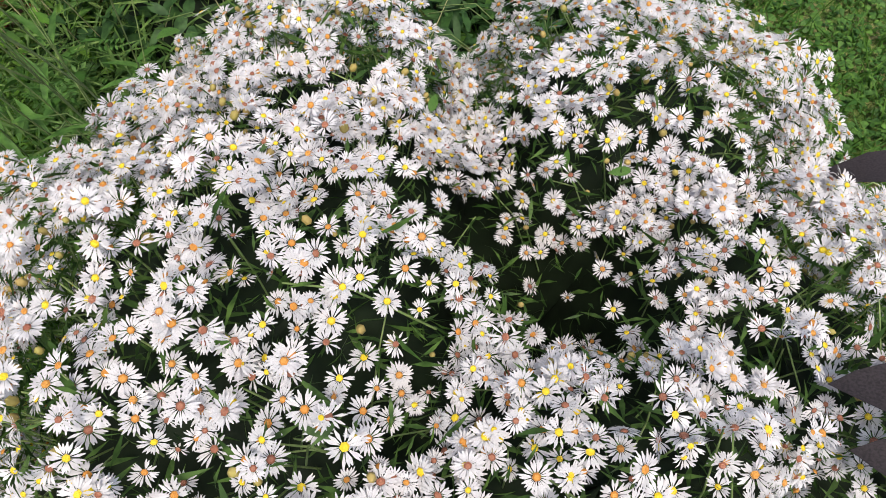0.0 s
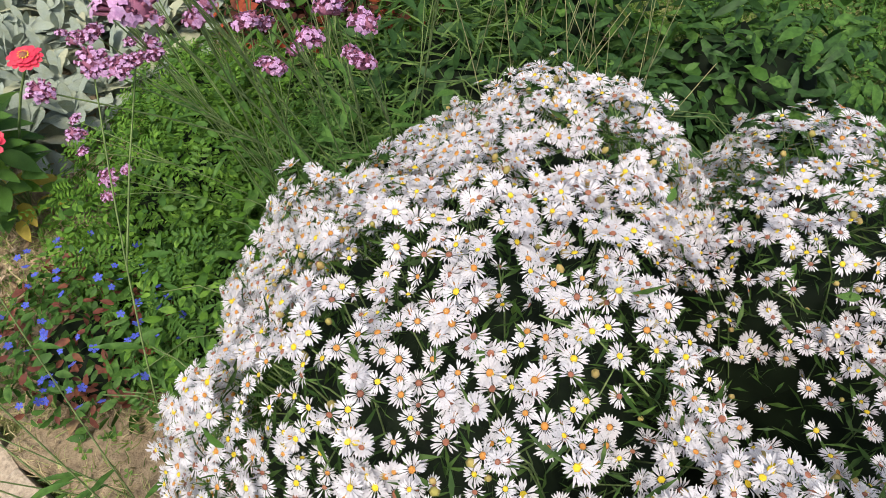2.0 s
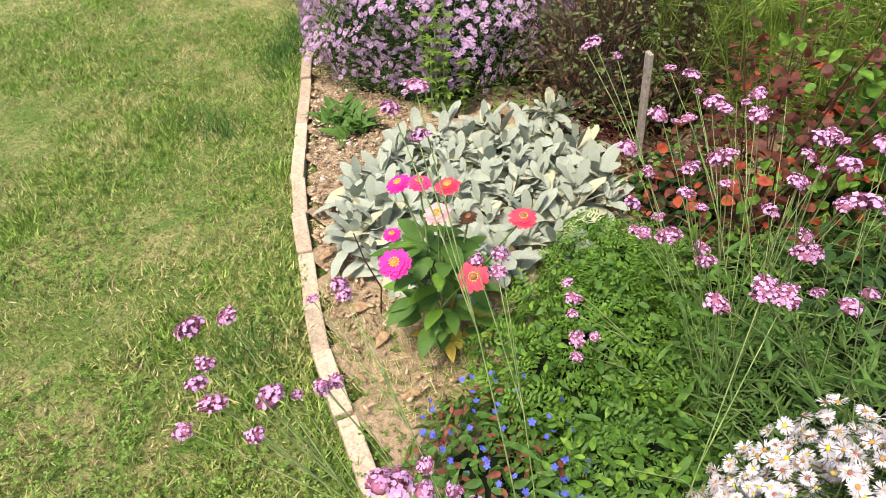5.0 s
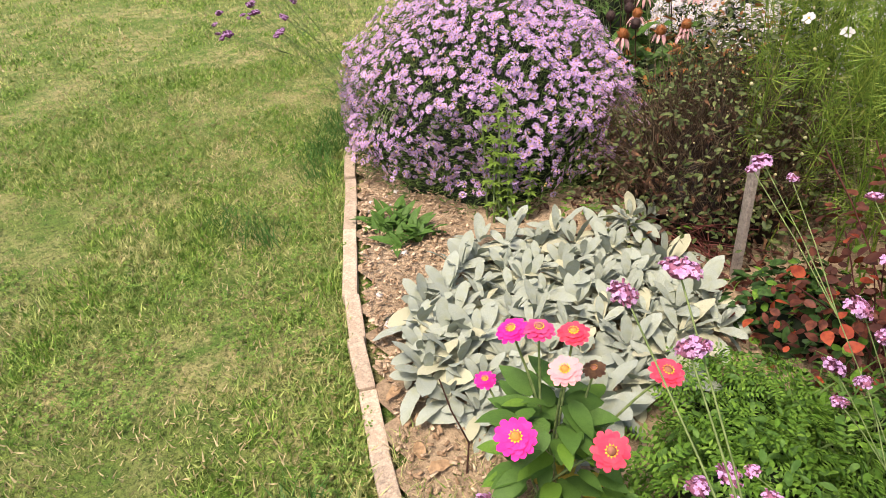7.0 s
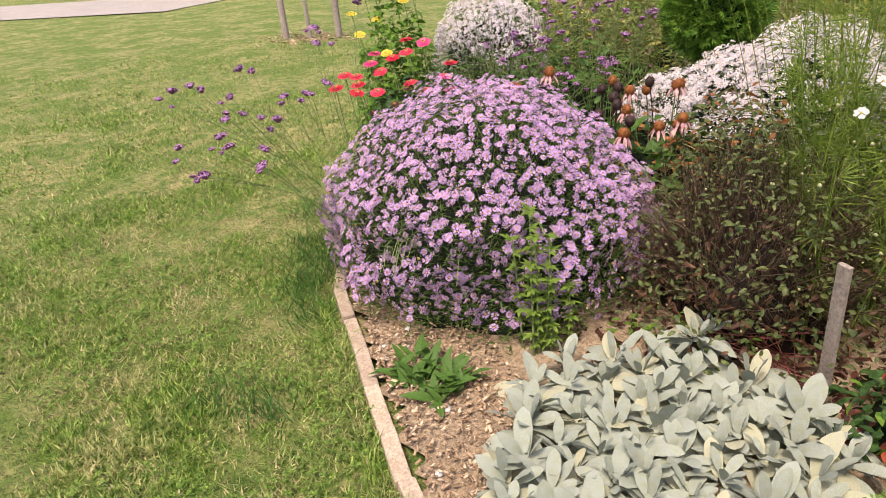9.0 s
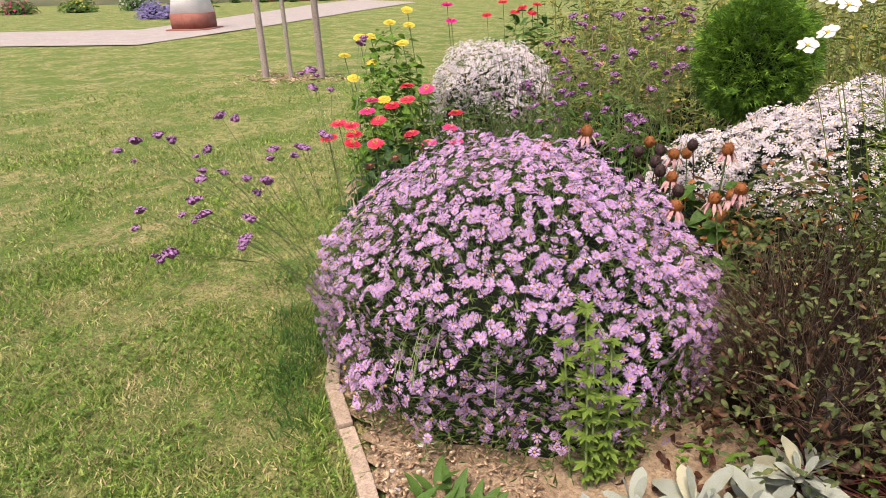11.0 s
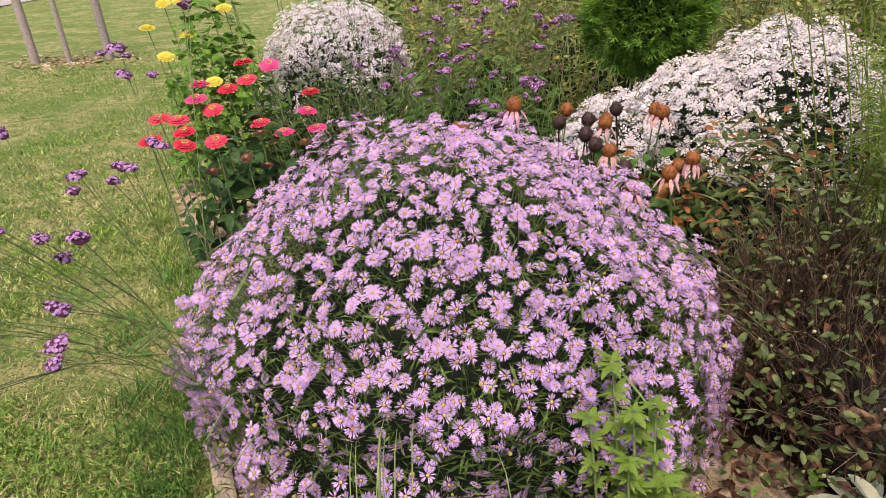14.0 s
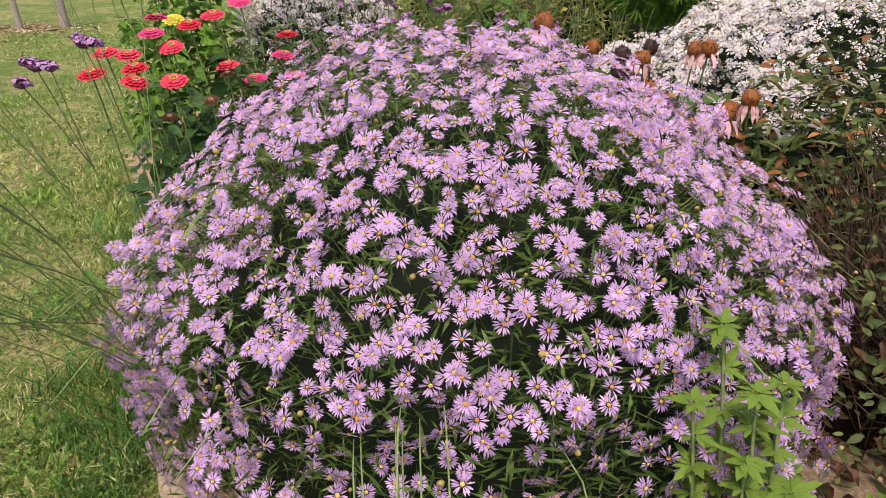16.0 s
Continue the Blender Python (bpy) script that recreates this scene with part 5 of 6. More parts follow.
stake.rotation_euler = Vector((-0.02, -0.028, 0.53)).to_track_quat("Z", "Y").to_euler()

# ---- feathery cosmos ----
CB = (-0.75, 3.05, 0.02)
cosmos = thing("cosmos", CB, "tall light green feathery cosmos with a few white flowers", "plant")
g, P, N = [], [], []
for i in range(150):
    f0 = np.array((R.uniform(-1.15, -0.15), R.uniform(2.55, 3.6), 0.02))
    tip = f0 + np.array((R.uniform(-0.3, 0.2), R.uniform(-0.25, 0.2), R.uniform(0.7, 1.35)))
    line = bowed(f0, tip, 0.03, 9)
    g.append(tube(line, 0.0042, 0.0018, 3))
    for q in line[2:]:
        for k in range(5):
            P.append(q + rng.normal(0, 0.012, 3))
            N.append((R.uniform(-1, 1), R.uniform(-1, 1), R.uniform(-0.2, 0.7)))
part("stalk_thicket", shifted(g, CB), [M_FEATHER], cosmos, "", "stuff")
thread = []
for a in (-0.7, -0.35, 0.0, 0.35, 0.7):
    c, s = math.cos(a), math.sin(a)
    thread.append((np.array([(0.15 * abs(a), 0, 0), (0.6 * c, 0.6 * s + 0.018, 0.05), (c, s, 0.0), (0.6 * c, 0.6 * s - 0.018, 0.05)]), [(0, 3, 2, 1)], 0))
part("feathery_leaves", shifted(spread(thread, P, axes(np.array(N)), rng.uniform(0.05, 0.11, len(P))), CB), [M_FEATHER], cosmos, "thread-like green leaves", "stuff")
P2 = np.stack((rng.uniform(-1.2, -0.25, 110), rng.uniform(2.5, 3.5, 110), rng.uniform(0.45, 1.25, 110)), 1)
part("flower_buds", shifted(spread([ball(1, 0.8, n=7, rows=4)], P2, axes(np.ones((110, 3))), rng.uniform(0.005, 0.010, 110)), CB), [plant("pale_bud", (0.42, 0.42, 0.2), (0.6, 0.56, 0.34))], cosmos, "small pale round buds", "stuff")
cos_head = daisy(8, 0.12, 1.0, 0.36, 0.1, 5, disc=0.16)
cos_me = mesh_of("flower_head", cos_head, [plant("white_cosmos_petal", (0.78, 0.77, 0.74), (0.84, 0.83, 0.8), through_light=0.35), M_YDISC])
for i, p in enumerate([(-1.51, 3.3, 1.31), (-1.44, 3.15, 1.30), (-1.48, 3.12, 1.22), (-1.54, 3.2, 1.17), (-1.39, 3.2, 1.33), (-0.96, 2.72, 0.86), (-0.93, 2.82, 0.94), (-0.83, 2.70, 0.84)]):
    p = np.array(p)
    part("stem", shifted([tube(bowed((p[0] + 0.3, p[1] + 0.05, 0.02), p, 0.05, 8), 0.003, 0.0014, 4)], CB), [M_FEATHER], cosmos)
    ob = new("flower_head", cos_me)
    ob.parent = cosmos
    ob.matrix_basis = Matrix.LocRotScale(Vector(p) - Vector(CB), Euler((R.uniform(0.3, 1.0), R.uniform(-0.5, 0.5), R.uniform(-0.5, 0.5))), (0.034 if i < 5 else 0.022,) * 3)

# ---- red-leaved shrub ----
RB = (-0.30, 2.22, 0.02)
red = thing("red_leaved_shrub", RB, "shrub with rounded wine-red leaves, some turning orange", "shrub")
part("twig_tangle", [tube(bowed((R.uniform(-0.08, 0.08), R.uniform(-0.08, 0.08), 0), (R.uniform(-0.3, 0.3), R.uniform(-0.3, 0.25), R.uniform(0.35, 0.8)), 0.05), 0.004, 0.002, 4) for i in range(26)], [plant("wine_twig", (0.1, 0.03, 0.03), (0.15, 0.05, 0.04), through_light=0)], red, "", "stuff")
ROUND = leaf(1, 0.72, 0.2, 0.08, 4)
part("red_leaves", scatter_leaves(((0, 0, 0.05), (0.36, 0.33, 0.76)), 760, 0.033, ROUND), [M_REDLEAF], red, "wine-red rounded leaves", "stuff")
part("orange_leaves", scatter_leaves(((-0.05, -0.05, 0.03), (0.38, 0.36, 0.66)), 120, 0.036, ROUND), [M_ORLEAF], red, "orange-red leaves", "stuff")
part("green_leaves", scatter_leaves(((0.1, 0.05, 0.1), (0.34, 0.3, 0.75)), 200, 0.04, ROUND), [M_BRIGHT], red, "yellow-green leaves", "stuff")

# ---- small rosette and leafy shoots before the lilac bush ----
ros = thing("green_rosette", (-1.99, 1.76, 0.02), "low rosette of plain green lance-shaped leaves on the soil", "plant")
lance_me = smooth(mesh_of("leaf", leaf(1, 0.32, 0.35, 0.12, 5), [M_LEAF]))
for i in range(90):
    a = i * 2.4
    ob = new("leaf", lance_me)
    ob.parent = ros
    ob.location = (R.uniform(-0.13, 0.13), R.uniform(-0.09, 0.09), 0.01)
    ob.rotation_euler = (R.uniform(-0.3, 0.3), -R.uniform(0.25, 1.1), a)
    ob.scale = (R.uniform(0.07, 0.125),) * 3
lobe_groups = []
for turn, size in ((0.0, 1.0), (0.75, 0.68), (-0.75, 0.68)):
    for v, f, k in leaf(size, 0.36 * size, 0.2 * size, 0.12, 4, wave=0.02):
        w = np.array(v)
        w[:, :2] = w[:, :2] @ np.array(((math.cos(turn), math.sin(turn)), (-math.sin(turn), math.cos(turn))))
        lobe_groups.append((w + np.array((0.12, 0, 0)), f, k))
lobed = smooth(mesh_of("leaf", lobe_groups, [plant("shoot_leaf", (0.10, 0.20, 0.03), (0.27, 0.36, 0.065), spec=0.1)]))
for base, top, seed in (((-1.78, 2.12, 0.02), (-1.84, 2.19, 0.55), 1), ((-1.75, 2.10, 0.02), (-1.79, 2.14, 0.48), 2), ((-1.72, 2.14, 0.02), (-1.75, 2.17, 0.48), 3), ((-1.76, 2.08, 0.02), (-1.79, 2.11, 0.38), 4), ((-1.82, 2.10, 0.02), (-1.87, 2.12, 0.46), 5), ((-1.68, 2.20, 0.02), (-1.69, 2.22, 0.27), 6), ((-1.74, 2.14, 0.02), (-1.72, 2.12, 0.33), 7)):
    sh = thing("leafy_shoot", base, "upright shoot with lobed yellow-green leaves before the lilac bush", "plant", "leafy shoots")
    line = bowed(base, top, 0.02, 9)
    part("stem", shifted([tube(line, 0.005, 0.0025, 5)], base), [M_STEM], sh)
    for i in range(34):
        q = line[min(8, 1 + i // 4)] - np.array(base)
        ob = new("leaf", lobed)
        ob.parent = sh
        ob.location, ob.scale = q, (R.uniform(0.022, 0.048),) * 3
        ob.rotation_euler = (R.uniform(-0.3, 0.3), R.uniform(-0.6, 0.3), i * 2.4)
for i, (px, py) in enumerate(((-1.50, 2.36), (-1.42, 2.32), (-1.36, 2.45), (-1.55, 2.28), (-1.1, 2.42))):
    sd = thing("seedling", (px, py, 0.02), "small light green seedling on the soil", "plant", "seedlings")
    for k in range(9):
        ob = new("leaf", big[1])
        ob.parent = sd
        ob.location, ob.scale, ob.rotation_euler = (0, 0, 0.02 + 0.012 * k), (R.uniform(0.02, 0.04),) * 3, (0, -R.uniform(0.0, 0.7), k * 2.4)

# ---- dark-leaved plant beside the white bush ----
murk = thing("dark_leaved_plant", (1.52, 0.86, 0.02), "plant with large drooping near-black leaves beside the white asters", "plant")
dark_me = smooth(mesh_of("leaf", leaf(1, 0.5, 0.25, 0.10, 7, wave=0.012), [M_MURK]))
for place, rot, size in (((1.34, 0.95, 0.78), (0.1, 0.1, 2.95), 0.15), ((1.34, 0.88, 0.77), (-0.1, 0.1, 2.9), 0.14), ((1.48, 1.33, 0.66), (0.2, 0.2, 3.0), 0.15), ((1.46, 0.98, 0.72), (0, 0.2, 3.3), 0.14), ((1.42, 0.8, 0.74), (0, 0.2, 0.2), 0.2)):
    part("stem", shifted([tube(bowed((1.52, 0.86, 0.02), place, 0.05), 0.006, 0.004, 5)], (1.52, 0.86, 0.02)), [M_MURK], murk)
    ob = new("leaf", dark_me)
    ob.parent = murk
    ob.location = Vector(place) - Vector((1.52, 0.86, 0.02))
    ob.rotation_euler, ob.scale = rot, (size,) * 3

# ---- globe conifer ----
TB = (-1.92, 4.42, 0.0)
thuja = thing("globe_conifer", TB, "clipped round green dwarf conifer among white asters", "conifer")
part("trunk", [tube([(0, 0, 0), (0.01, 0, 0.3), (0, 0.01, 0.7)], 0.03, 0.02, 8)], [M_TRUNK], thuja)
# added core behind the sprays; crown's inner shade is in its near-black colour
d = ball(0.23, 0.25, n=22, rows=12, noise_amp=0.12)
part("crown_shade_core", [(d[0] + np.array((0, 0, 0.97)), d[1], 0)], [M_SHADE], thuja, "near-black filler painted as shade inside the crown", is_smooth=True)
D = rng.normal(0, 1, (7500, 3))
D /= np.linalg.norm(D, axis=1, keepdims=True)
P = D * np.array((0.265, 0.265, 0.285)) * rng.uniform(0.84, 1.10, (7500, 1)) * np.array([[1 + 0.10 * noise.noise((4 * d[0], 4 * d[1], 4 * d[2]))] for d in D]) + np.array((0, 0, 0.97))
spray = []
for a in (-0.6, -0.2, 0.2, 0.6):
    spray += [(np.array([(0, 0, 0), (0.5 * math.cos(a) , 0.5 * math.sin(a) + 0.06, 0.1), (math.cos(a), math.sin(a), 0.15), (0.5 * math.cos(a), 0.5 * math.sin(a) - 0.06, 0.1)]), [(0, 3, 2, 1)], 0)]
part("needle_cover", spread(spray, P, axes(np.cross(D, rng.normal(0, 1, D.shape)) + 0.2 * D), rng.uniform(0.03, 0.07, 7500)), [M_THUJA], thuja, "scaly green sprays", "stuff")


# ---- tall growth that closes the bed at the back ----
def tall_bank(place, wx, wy, height, stalks, plume_mat, leaf_mat, label, plume=True, seed=0):
    b = thing("tall_perennials", place, label, "plants", "tall growth at the back")
    q = random.Random(seed)
    g, P, N, T = [], [], [], []
    for i in range(stalks):
        f0 = np.array((q.uniform(-wx, wx), q.uniform(-wy, wy), 0.0))
        tip = f0 + np.array((q.uniform(-0.2, 0.2), q.uniform(-0.2, 0.2), height * q.uniform(0.65, 1.1)))
        line = bowed(f0, tip, 0.02, 8)
        g.append(tube(line, 0.005, 0.002, 3))
        for k in range(40):
            P.append(line[q.randrange(1, 8)] + np.array((q.gauss(0, 0.02), q.gauss(0, 0.02), q.gauss(0, 0.05))))
            N.append((q.uniform(-1, 1), q.uniform(-1, 1), q.uniform(0, 0.9)))
        if plume and q.random() < 0.6:
            for k in range(16):
                T.append(tip + np.array((q.gauss(0, 0.03), q.gauss(0, 0.03), q.uniform(-0.14, 0.03))))
    part("stalk_thicket", g, [M_PALESTEM], b, "", "stuff")
    part("leaves", spread(leaf(1, 0.13, 0.3, 0.12, 3), P, axes(np.array(N)), rng.uniform(0.05, 0.12, len(P))), [leaf_mat], b, "", "stuff")
    if T:
        part("plume_haze", spread(diamond(0, 0.5), T, axes(rng.normal(0, 1, (len(T), 3))), rng.uniform(0.02, 0.05, len(T))), [plume_mat], b, "fading yellowish flower plumes", "stuff")
    return b


M_OLIVE = plant("olive_leaf", (0.16, 0.22, 0.05), (0.33, 0.35, 0.10), through_light=0.25)
tall_bank((-2.6, 5.6, 0.0), 0.9, 0.5, 1.15, 130, M_GOLD, M_OLIVE, "tall fading goldenrod with yellow-green plumes", seed=1)
tall_bank((-0.9, 5.3, 0.0), 0.9, 0.6, 1.35, 150, M_GOLD, M_OLIVE, "tall olive-green perennials gone to seed", seed=2)
tall_bank((-2.6, 7.0, 0.0), 1.6, 0.6, 1.3, 150, M_GOLD, M_LEAF, "tall green perennials at the far end of the bed", seed=3)
tall_bank((0.2, 4.2, 0.0), 0.55, 0.8, 1.2, 110, M_GOLD, M_FEATHER, "light green tall growth behind the cosmos", plume=False, seed=4)
tall_bank((-0.2, 3.3, 0.0), 0.5, 0.4, 0.9, 80, M_GOLD, M_OLIVE, "yellowing weeds between cosmos and red shrub", plume=False, seed=5)
tall_bank((-3.45, 4.25, 0.0), 0.3, 0.3, 0.55, 50, M_GOLD, M_ALEAF, "dull green growth between zinnias and white asters", plume=False, seed=6)

PINKISH = plant("faded_flower", (0.36, 0.16, 0.2), (0.5, 0.27, 0.3))
SEEDY = plant("brown_seed_head", (0.16, 0.09, 0.05), (0.26, 0.16, 0.08))
for at, rad, seed in (((-2.75, 4.85, 0.02), (0.75, 0.35, 0.95), 0), ((-2.3, 5.7, 0.02), (1.0, 0.5, 1.12), 1), ((-0.75, 5.0, 0.02), (0.9, 0.5, 1.18), 2), ((-3.6, 5.9, 0.02), (0.7, 0.4, 0.95), 3), ((0.1, 4.2, 0.02), (0.5, 0.8, 1.1), 4)):
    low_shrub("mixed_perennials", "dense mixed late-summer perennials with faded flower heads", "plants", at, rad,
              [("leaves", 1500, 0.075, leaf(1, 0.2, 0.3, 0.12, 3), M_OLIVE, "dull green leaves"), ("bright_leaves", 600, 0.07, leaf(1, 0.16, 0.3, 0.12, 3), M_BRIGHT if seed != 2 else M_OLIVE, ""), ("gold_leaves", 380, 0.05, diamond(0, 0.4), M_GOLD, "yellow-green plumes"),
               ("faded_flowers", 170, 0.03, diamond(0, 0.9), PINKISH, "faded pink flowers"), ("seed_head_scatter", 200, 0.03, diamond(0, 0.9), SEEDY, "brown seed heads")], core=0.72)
verbena((-2.6, 4.5, 0.02), [(R.uniform(-3.2, -2.2), R.uniform(4.3, 4.7), R.uniform(0.75, 1.25)) for i in range(22)], "tall verbena in front of the mixed perennials", 0.028)
verbena((-2.9, 3.9, 0.02), [(R.uniform(-3.2, -2.3), R.uniform(3.7, 4.1), R.uniform(0.5, 0.85)) for i in range(14)], "short verbena stalks behind the lilac asters", 0.024)

# ---- staked young tree on the lawn ----
tree = thing("staked_tree", (-9.15, 7.7, 0.0), "young bare tree trunk tied between two wooden stakes", "tree")
for name, at, mat, r in (("wooden_stake", (-9.59, 7.46), M_ROUNDWOOD, 0.055), ("trunk", (-9.12, 7.56), M_TRUNK, 0.035), ("wooden_stake", (-8.72, 7.83), M_ROUNDWOOD, 0.055)):
    part(name, shifted([tube([(at[0], at[1], -0.05), (at[0] - 0.01, at[1], 0.8), (at[0] - 0.03, at[1], 1.7), (at[0] - 0.03, at[1], 2.4)], r, r * 0.8, 10)], (-9.15, 7.7, 0)), [mat], tree, is_smooth=True)
part("tie", shifted([tube([(-9.61, 7.42, 1.26), (-9.36, 7.44, 1.22), (-9.13, 7.51, 1.23), (-8.92, 7.64, 1.17), (-8.74, 7.78, 1.22)], 0.013, 0.013, 6)], (-9.15, 7.7, 0)), [M_TAPE], tree, "white fabric tie")
n = 260
P = np.stack((rng.normal(-9.15, 0.42, n), rng.normal(7.65, 0.28, n), np.full(n, 0.0)), 1)
tagged(part("bark_mulch", spread([chip], P, axes(np.stack((rng.normal(0, 0.3, n), rng.normal(0, 0.3, n), np.ones(n)), 1)), rng.uniform(0.03, 0.09, n)), [M_CHIP], None), "ring of bark mulch round the staked tree", "mulch", kind="stuff")

# ---- gravel path, pillar, fence, gate, cars ----
near_side = [(-60, -9), (-30, 3.6), (-17.2, 9.8), (-18.9, 15.1), (-22.7, 24.7), (-25.0, 31.3)]
pl = [(-60, -1.5), (-30, 9.0), (-22.5, 13.0), (-25.9, 19.7), (-30.5, 28.5), (-33.0, 34.5)]
pv = [(x, y, 0.012) for x, y in near_side] + [(x, y, 0.012) for x, y in pl]
path = part("gravel_path", [(np.array(pv), [(i, i + 1, 6 + i + 1, 6 + i) for i in range(5)], 0)], [M_PATH], None)
tagged(path, "pale gravel path crossing the lawn to the gate", "path", kind="structure")

pillar = thing("white_pillar", (-20.5, 13.7, 0.0), "white tapering masonry pillar on a red-brown plinth beside the path", "pillar")


def frustum(a, b, z0, z1, k=0):
    v = [(-a, -a, z0), (a, -a, z0), (a, a, z0), (-a, a, z0), (-b, -b, z1), (b, -b, z1), (b, b, z1), (-b, b, z1)]
    return (np.array(v), [(3, 2, 1, 0), (4, 5, 6, 7), (0, 1, 5, 4), (1, 2, 6, 5), (2, 3, 7, 6), (3, 0, 4, 7)], k)


part("foot_slab", [frustum(0.98, 0.96, 0, 0.07)], [M_PLINTH], pillar)
part("plinth", [frustum(0.76, 0.76, 0.07, 0.70)], [M_PLINTH], pillar, "red-brown painted plinth")
part("shaft", [frustum(0.74, 0.50, 0.70, 2.1), frustum(0.58, 0.6, 2.1, 2.3), frustum(0.48, 0.45, 2.3, 3.4)], [M_WHITE], pillar, "white rendered shaft")
pillar.rotation_euler, pillar.scale = (0, 0, 0.5), (0.68, 0.68, 0.72)

FA, FB = Vector((-44, 30.5, 0)), Vector((-8, 44.0, 0))
fd = (FB - FA).normalized()
fang = math.atan2(fd.y, fd.x)
picket = mesh_of("picket", [box(-0.035, 0.035, -0.012, 0.012, 0.28, 1.62)], [M_WHITE])
post_me = rounded_box(-0.07, 0.07, -0.07, 0.07, 0, 1.75, 0.01, "post", [M_WHITE])


def fence_run(s0, s1, name, label):
    fen = thing(name, FA + fd * s0, label, "fence")
    fen.rotation_euler = (0, 0, fang)
    L = s1 - s0
    part("base_wall", [box(0, L, -0.1, 0.1, 0, 0.24)], [M_PLINTH], fen, "low red-brown base wall")
    for z in (0.5, 1.4):
        part("rail", [box(0, L, -0.04, -0.014, z - 0.04, z + 0.04)], [M_WHITE], fen)
    for i in range(int(L / 0.17)):
        ob = new("picket", picket)
        ob.parent, ob.location = fen, (0.085 + i * 0.17, 0, 0)
    for i in range(int(L / 2.6) + 1):
        ob = new("post", post_me)
        ob.parent, ob.location = fen, (min(L, i * 2.6), 0.02, 0)
    return fen


fence_run(4.0, 12.4, "picket_fence", "white wooden picket fence on a low red-brown wall")
fence_run(18.2, 38.0, "picket_fence", "white picket fence with parked cars behind it")
wall_a = thing("boundary_wall", FA, "plain pale rendered wall closing the garden", "wall", kind="structure")
part("wall", [box(-30, 4.0, 0.3, 0.6, 0, 2.3)], [M_CREAM], wall_a)
wall_a.rotation_euler = (0, 0, fang)
gate = thing("gate", FA + fd * 12.5, "closed white metal gate with upright bars", "gate")
gate.rotation_euler = (0, 0, fang)
part("gate_frame", [box(0.05, 5.6, -0.03, 0.03, 0.12, 0.22), box(0.05, 5.6, -0.03, 0.03, 1.55, 1.63), box(0.05, 0.13, -0.03, 0.03, 0.12, 1.7), box(5.52, 5.6, -0.03, 0.03, 0.12, 1.7), box(0.05, 5.6, -0.03, 0.03, 0.7, 0.76)], [M_WHITE], gate)
part("kick_panel", [box(0.13, 5.52, -0.012, 0.012, 0.22, 0.62)], [M_CREAM], gate, "solid lower panel")
for i in range(38):
    part("bar", [box(0.2 + i * 0.14, 0.23 + i * 0.14, -0.015, 0.015, 0.62, 1.56)], [M_WHITE], gate)

bin_ob = thing("wheelie_bin", FA + fd * 6.6 + Vector((0.5, -0.9, 0)), "dark green plastic wheelie bin by the fence", "bin")
part("body", [frustum(0.24, 0.30, 0.06, 0.95)], [M_BIN], bin_ob)
part("lid", rounded_box(-0.33, 0.33, -0.33, 0.33, 0.95, 1.05, 0.03, "lid", [M_BIN]), [], bin_ob)
for s in (-0.22, 0.22):
    part("wheel", [tube([(s - 0.03, 0.24, 0.1), (s + 0.03, 0.24, 0.1)], 0.1, 0.1, 12)], [M_TYRE], bin_ob)


def car(s, off):
    c = thing("parked_car", FA + fd * s + Vector((-fd.y, fd.x, 0)) * off, "white hatchback parked behind the fence", "car", "parked cars")
    c.rotation_euler = (0, 0, fang)
    bm = bmesh.new()
    prof = [(-2.1, 0.35), (-2.12, 0.75), (-1.95, 0.95), (-1.1, 1.02), (-0.45, 1.46), (1.1, 1.5), (1.85, 1.05), (2.08, 0.9), (2.1, 0.35)]
    left = [bm.verts.new((x, -0.85 + (0.13 if z > 1.2 else 0), z)) for x, z in prof]
    right = [bm.verts.new((x, 0.85 - (0.13 if z > 1.2 else 0), z)) for x, z in prof]
    bm.faces.new(left)
    bm.faces.new(right[::-1])
    for i in range(len(prof)):
        j = (i + 1) % len(prof)
        bm.faces.new((left[i], right[i], right[j], left[j]))
    bmesh.ops.recalc_face_normals(bm, faces=bm.faces[:])
    bmesh.ops.bevel(bm, geom=bm.edges[:], offset=0.05, segments=2, affect="EDGES")
    me = bpy.data.meshes.new("body")
    bm.to_mesh(me)
    bm.free()
    me.materials.append(M_CAR)
    part("body", me, [], c, is_smooth=True)
    for side in (-1, 1):
        for x0, x1, t0, t1 in ((-0.85, 0.25, -0.42, 0.25), (0.33, 1.5, 0.33, 1.08)):
            y0, y1 = side * 0.862, side * 0.745
            part("side_window", [(np.array([(x0, y0, 1.04), (x1, y0, 1.04), (t1, y1, 1.42), (t0, y1, 1.42)]), [(0, 1, 2, 3)], 0)], [M_GLASS], c)
        for x in (-1.35, 1.3):
            w = part("wheel", [tube([(x, side * 0.70, 0.31), (x, side * 0.88, 0.31)], 0.31, 0.31, 18), ], [M_TYRE], c)
            part("rim", [tube([(x, side * 0.86, 0.31), (x, side * 0.895, 0.31)], 0.19, 0.17, 12)], [M_CREAM], w)
    part("windscreen", [(np.array([(-1.12, -0.66, 1.06), (-1.12, 0.66, 1.06), (-0.52, 0.58, 1.45), (-0.52, -0.58, 1.45)]), [(0, 1, 2, 3)], 0)], [M_GLASS], c)
    return c


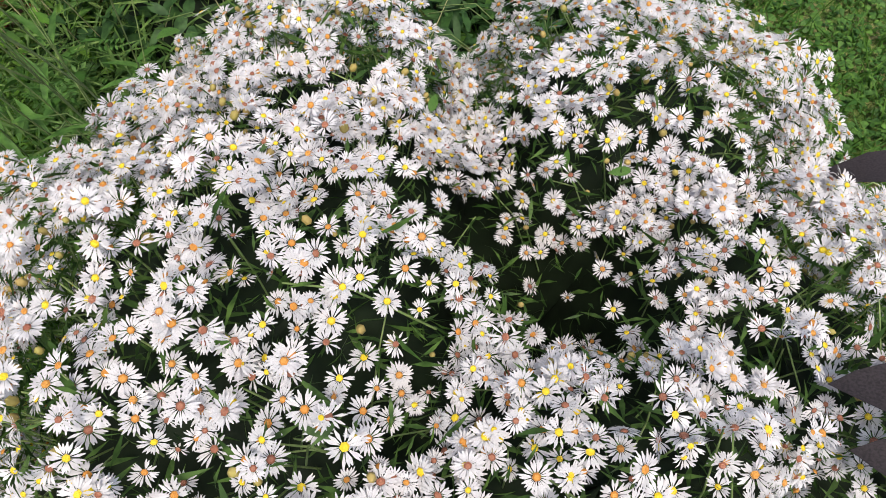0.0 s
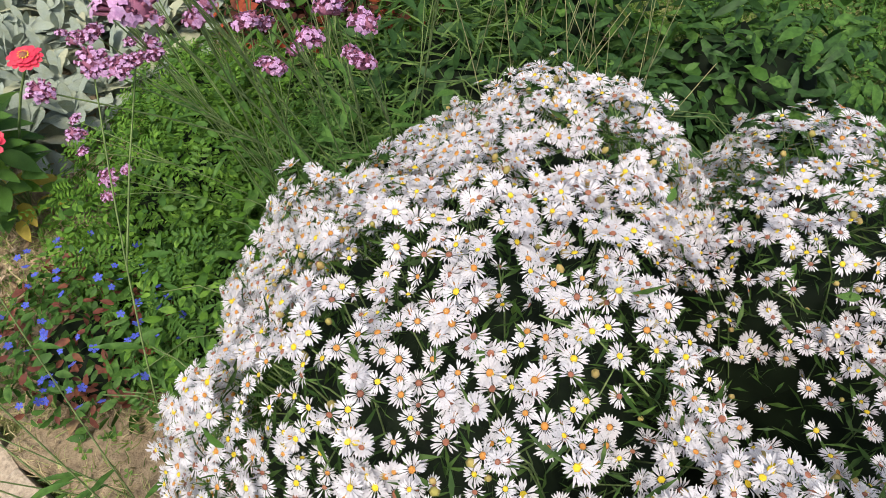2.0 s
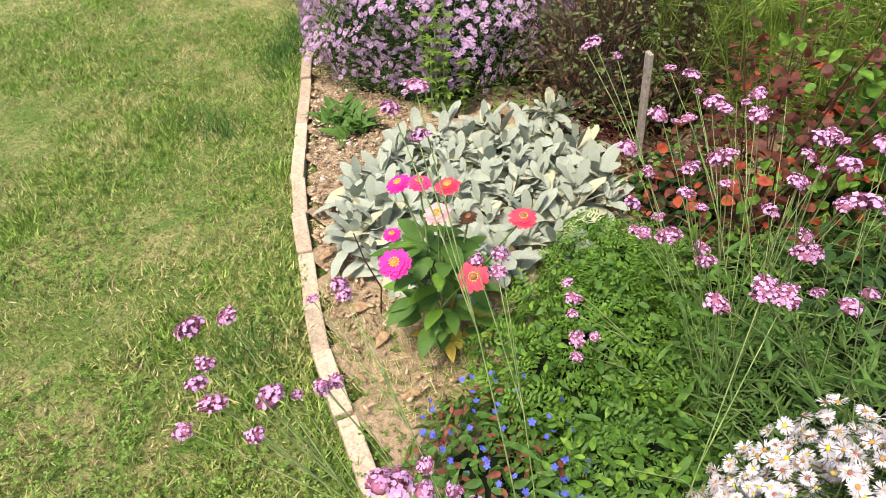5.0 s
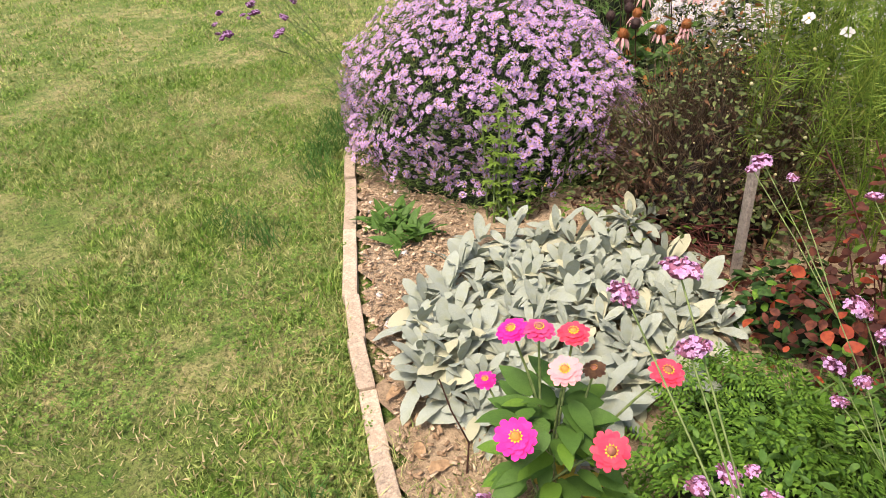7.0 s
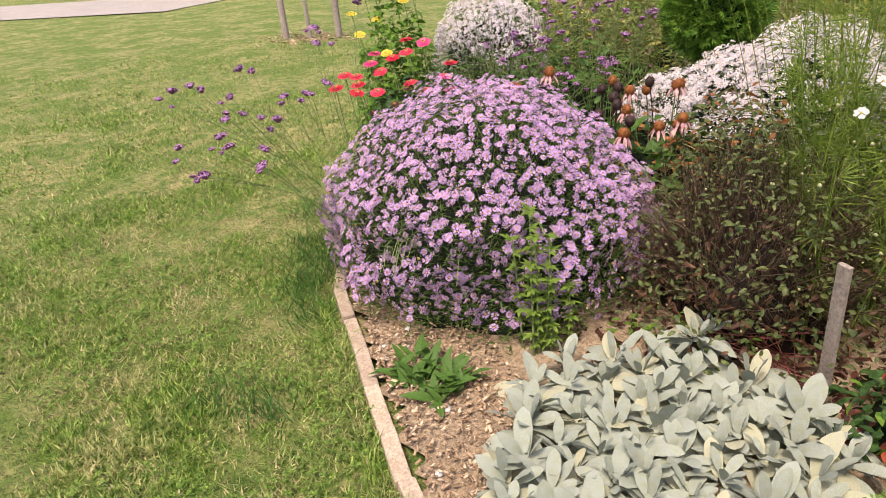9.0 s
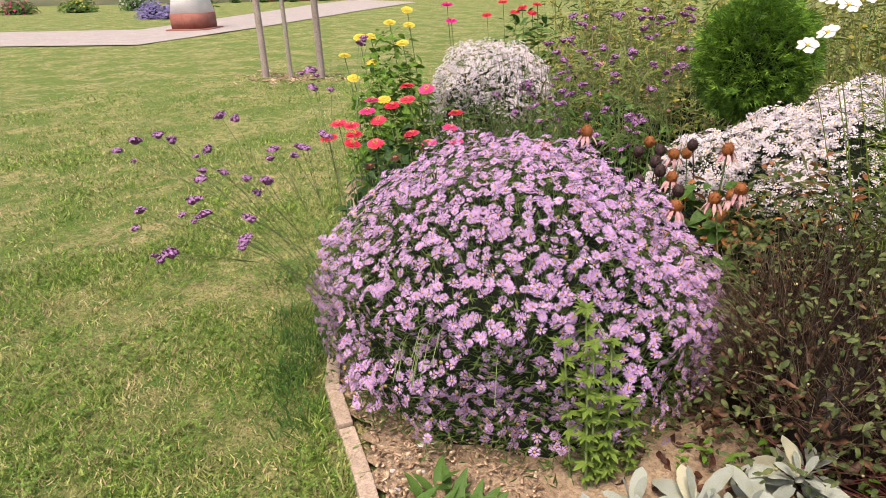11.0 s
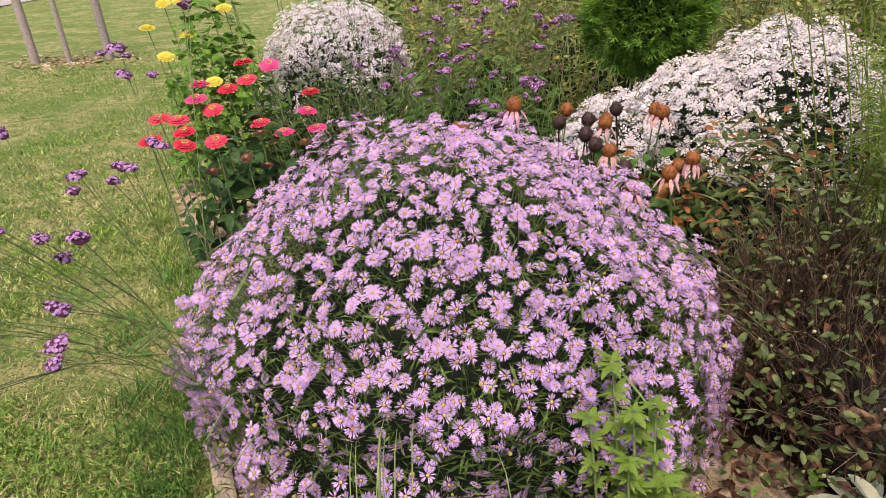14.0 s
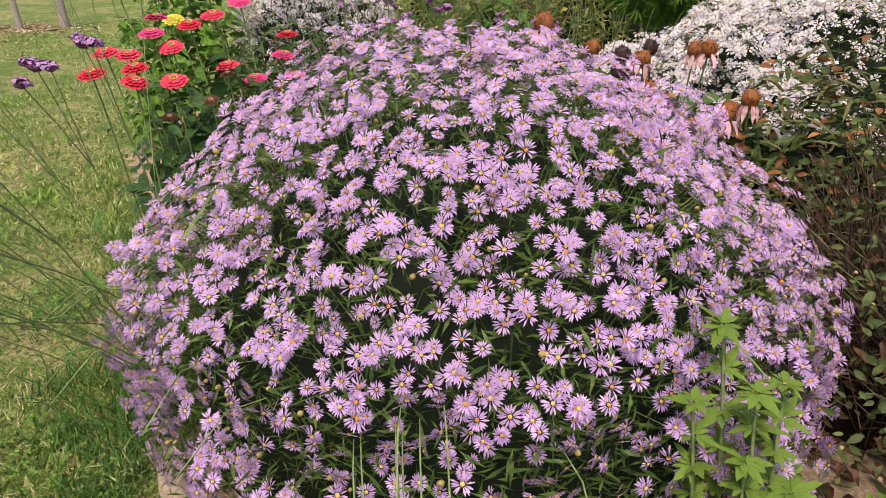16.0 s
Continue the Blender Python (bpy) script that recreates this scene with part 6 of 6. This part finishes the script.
car(17.6, 3.2)
car(23.0, 3.4)
house = thing("house", FA + fd * 14 + Vector((-fd.y, fd.x, 0)) * 16, "pale rendered single-storey house beyond the fence", "house", kind="structure")
house.rotation_euler = (0, 0, fang)
part("wall", [box(-26, 26, 0, 8, 0, 3.4)], [M_CREAM], house)
part("roof", [(np.array([(-26.5, -0.5, 3.4), (26.5, -0.5, 3.4), (26.5, 4, 5.8), (-26.5, 4, 5.8), (-26.5, 8.5, 3.4), (26.5, 8.5, 3.4)]), [(0, 1, 2, 3), (3, 2, 5, 4)], 0), (np.array([(-26, 0, 3.39), (26, 0, 3.39), (26, 8, 3.39), (-26, 8, 3.39)]), [(0, 1, 2, 3)], 0)], [M_ROOF], house)
for i in range(9):
    wnd = part("window", [box(-22 + i * 5.4, -20.6 + i * 5.4, -0.05, 0.02, 1.0, 2.4)], [M_WHITE], house)
    part("pane", [box(-21.9 + i * 5.4, -20.7 + i * 5.4, -0.06, -0.05, 1.1, 2.3)], [M_GLASS], wnd)

# lavender clumps and a far flower border on the other side of the path
for i, (px, py, s) in enumerate(((-27.5, 17.6, 0.65), (-28.6, 17.2, 0.7), (-26.8, 18.4, 0.5))):
    low_shrub("lavender_bush", "round grey-violet lavender clump beyond the path", "bush", (px, py, 0.0), (s, s, s), [("spike_cover", 900, 0.16, diamond(0, 0.3), M_LAV, "violet-grey flower spikes")])
for i in range(5):
    low_shrub("border_shrub", "low mixed green and flowering border beyond the path", "bush", (-36 - i * 2.4, 24.5 - i * 2.2, 0.0), (1.3, 0.9, 0.8), [("leaves", 500, 0.25, LANCE, M_LEAF, ""), ("flowers", 160, 0.14, diamond(0, 0.7), (M_HOTPINK, M_WPETAL, M_YPETAL)[i % 3], "scattered flowers")])
for i in range(7):
    q = FA + fd * (1 + i * 2.2) + Vector((0.6, -1.0, 0))
    if 5.4 < 1 + i * 2.2 < 7.6:
        continue
    low_shrub("border_shrub", "small green shrub growing along the fence", "bush", q, (0.5, 0.35, 0.5), [("leaves", 260, 0.14, LANCE, M_LEAF, "")])
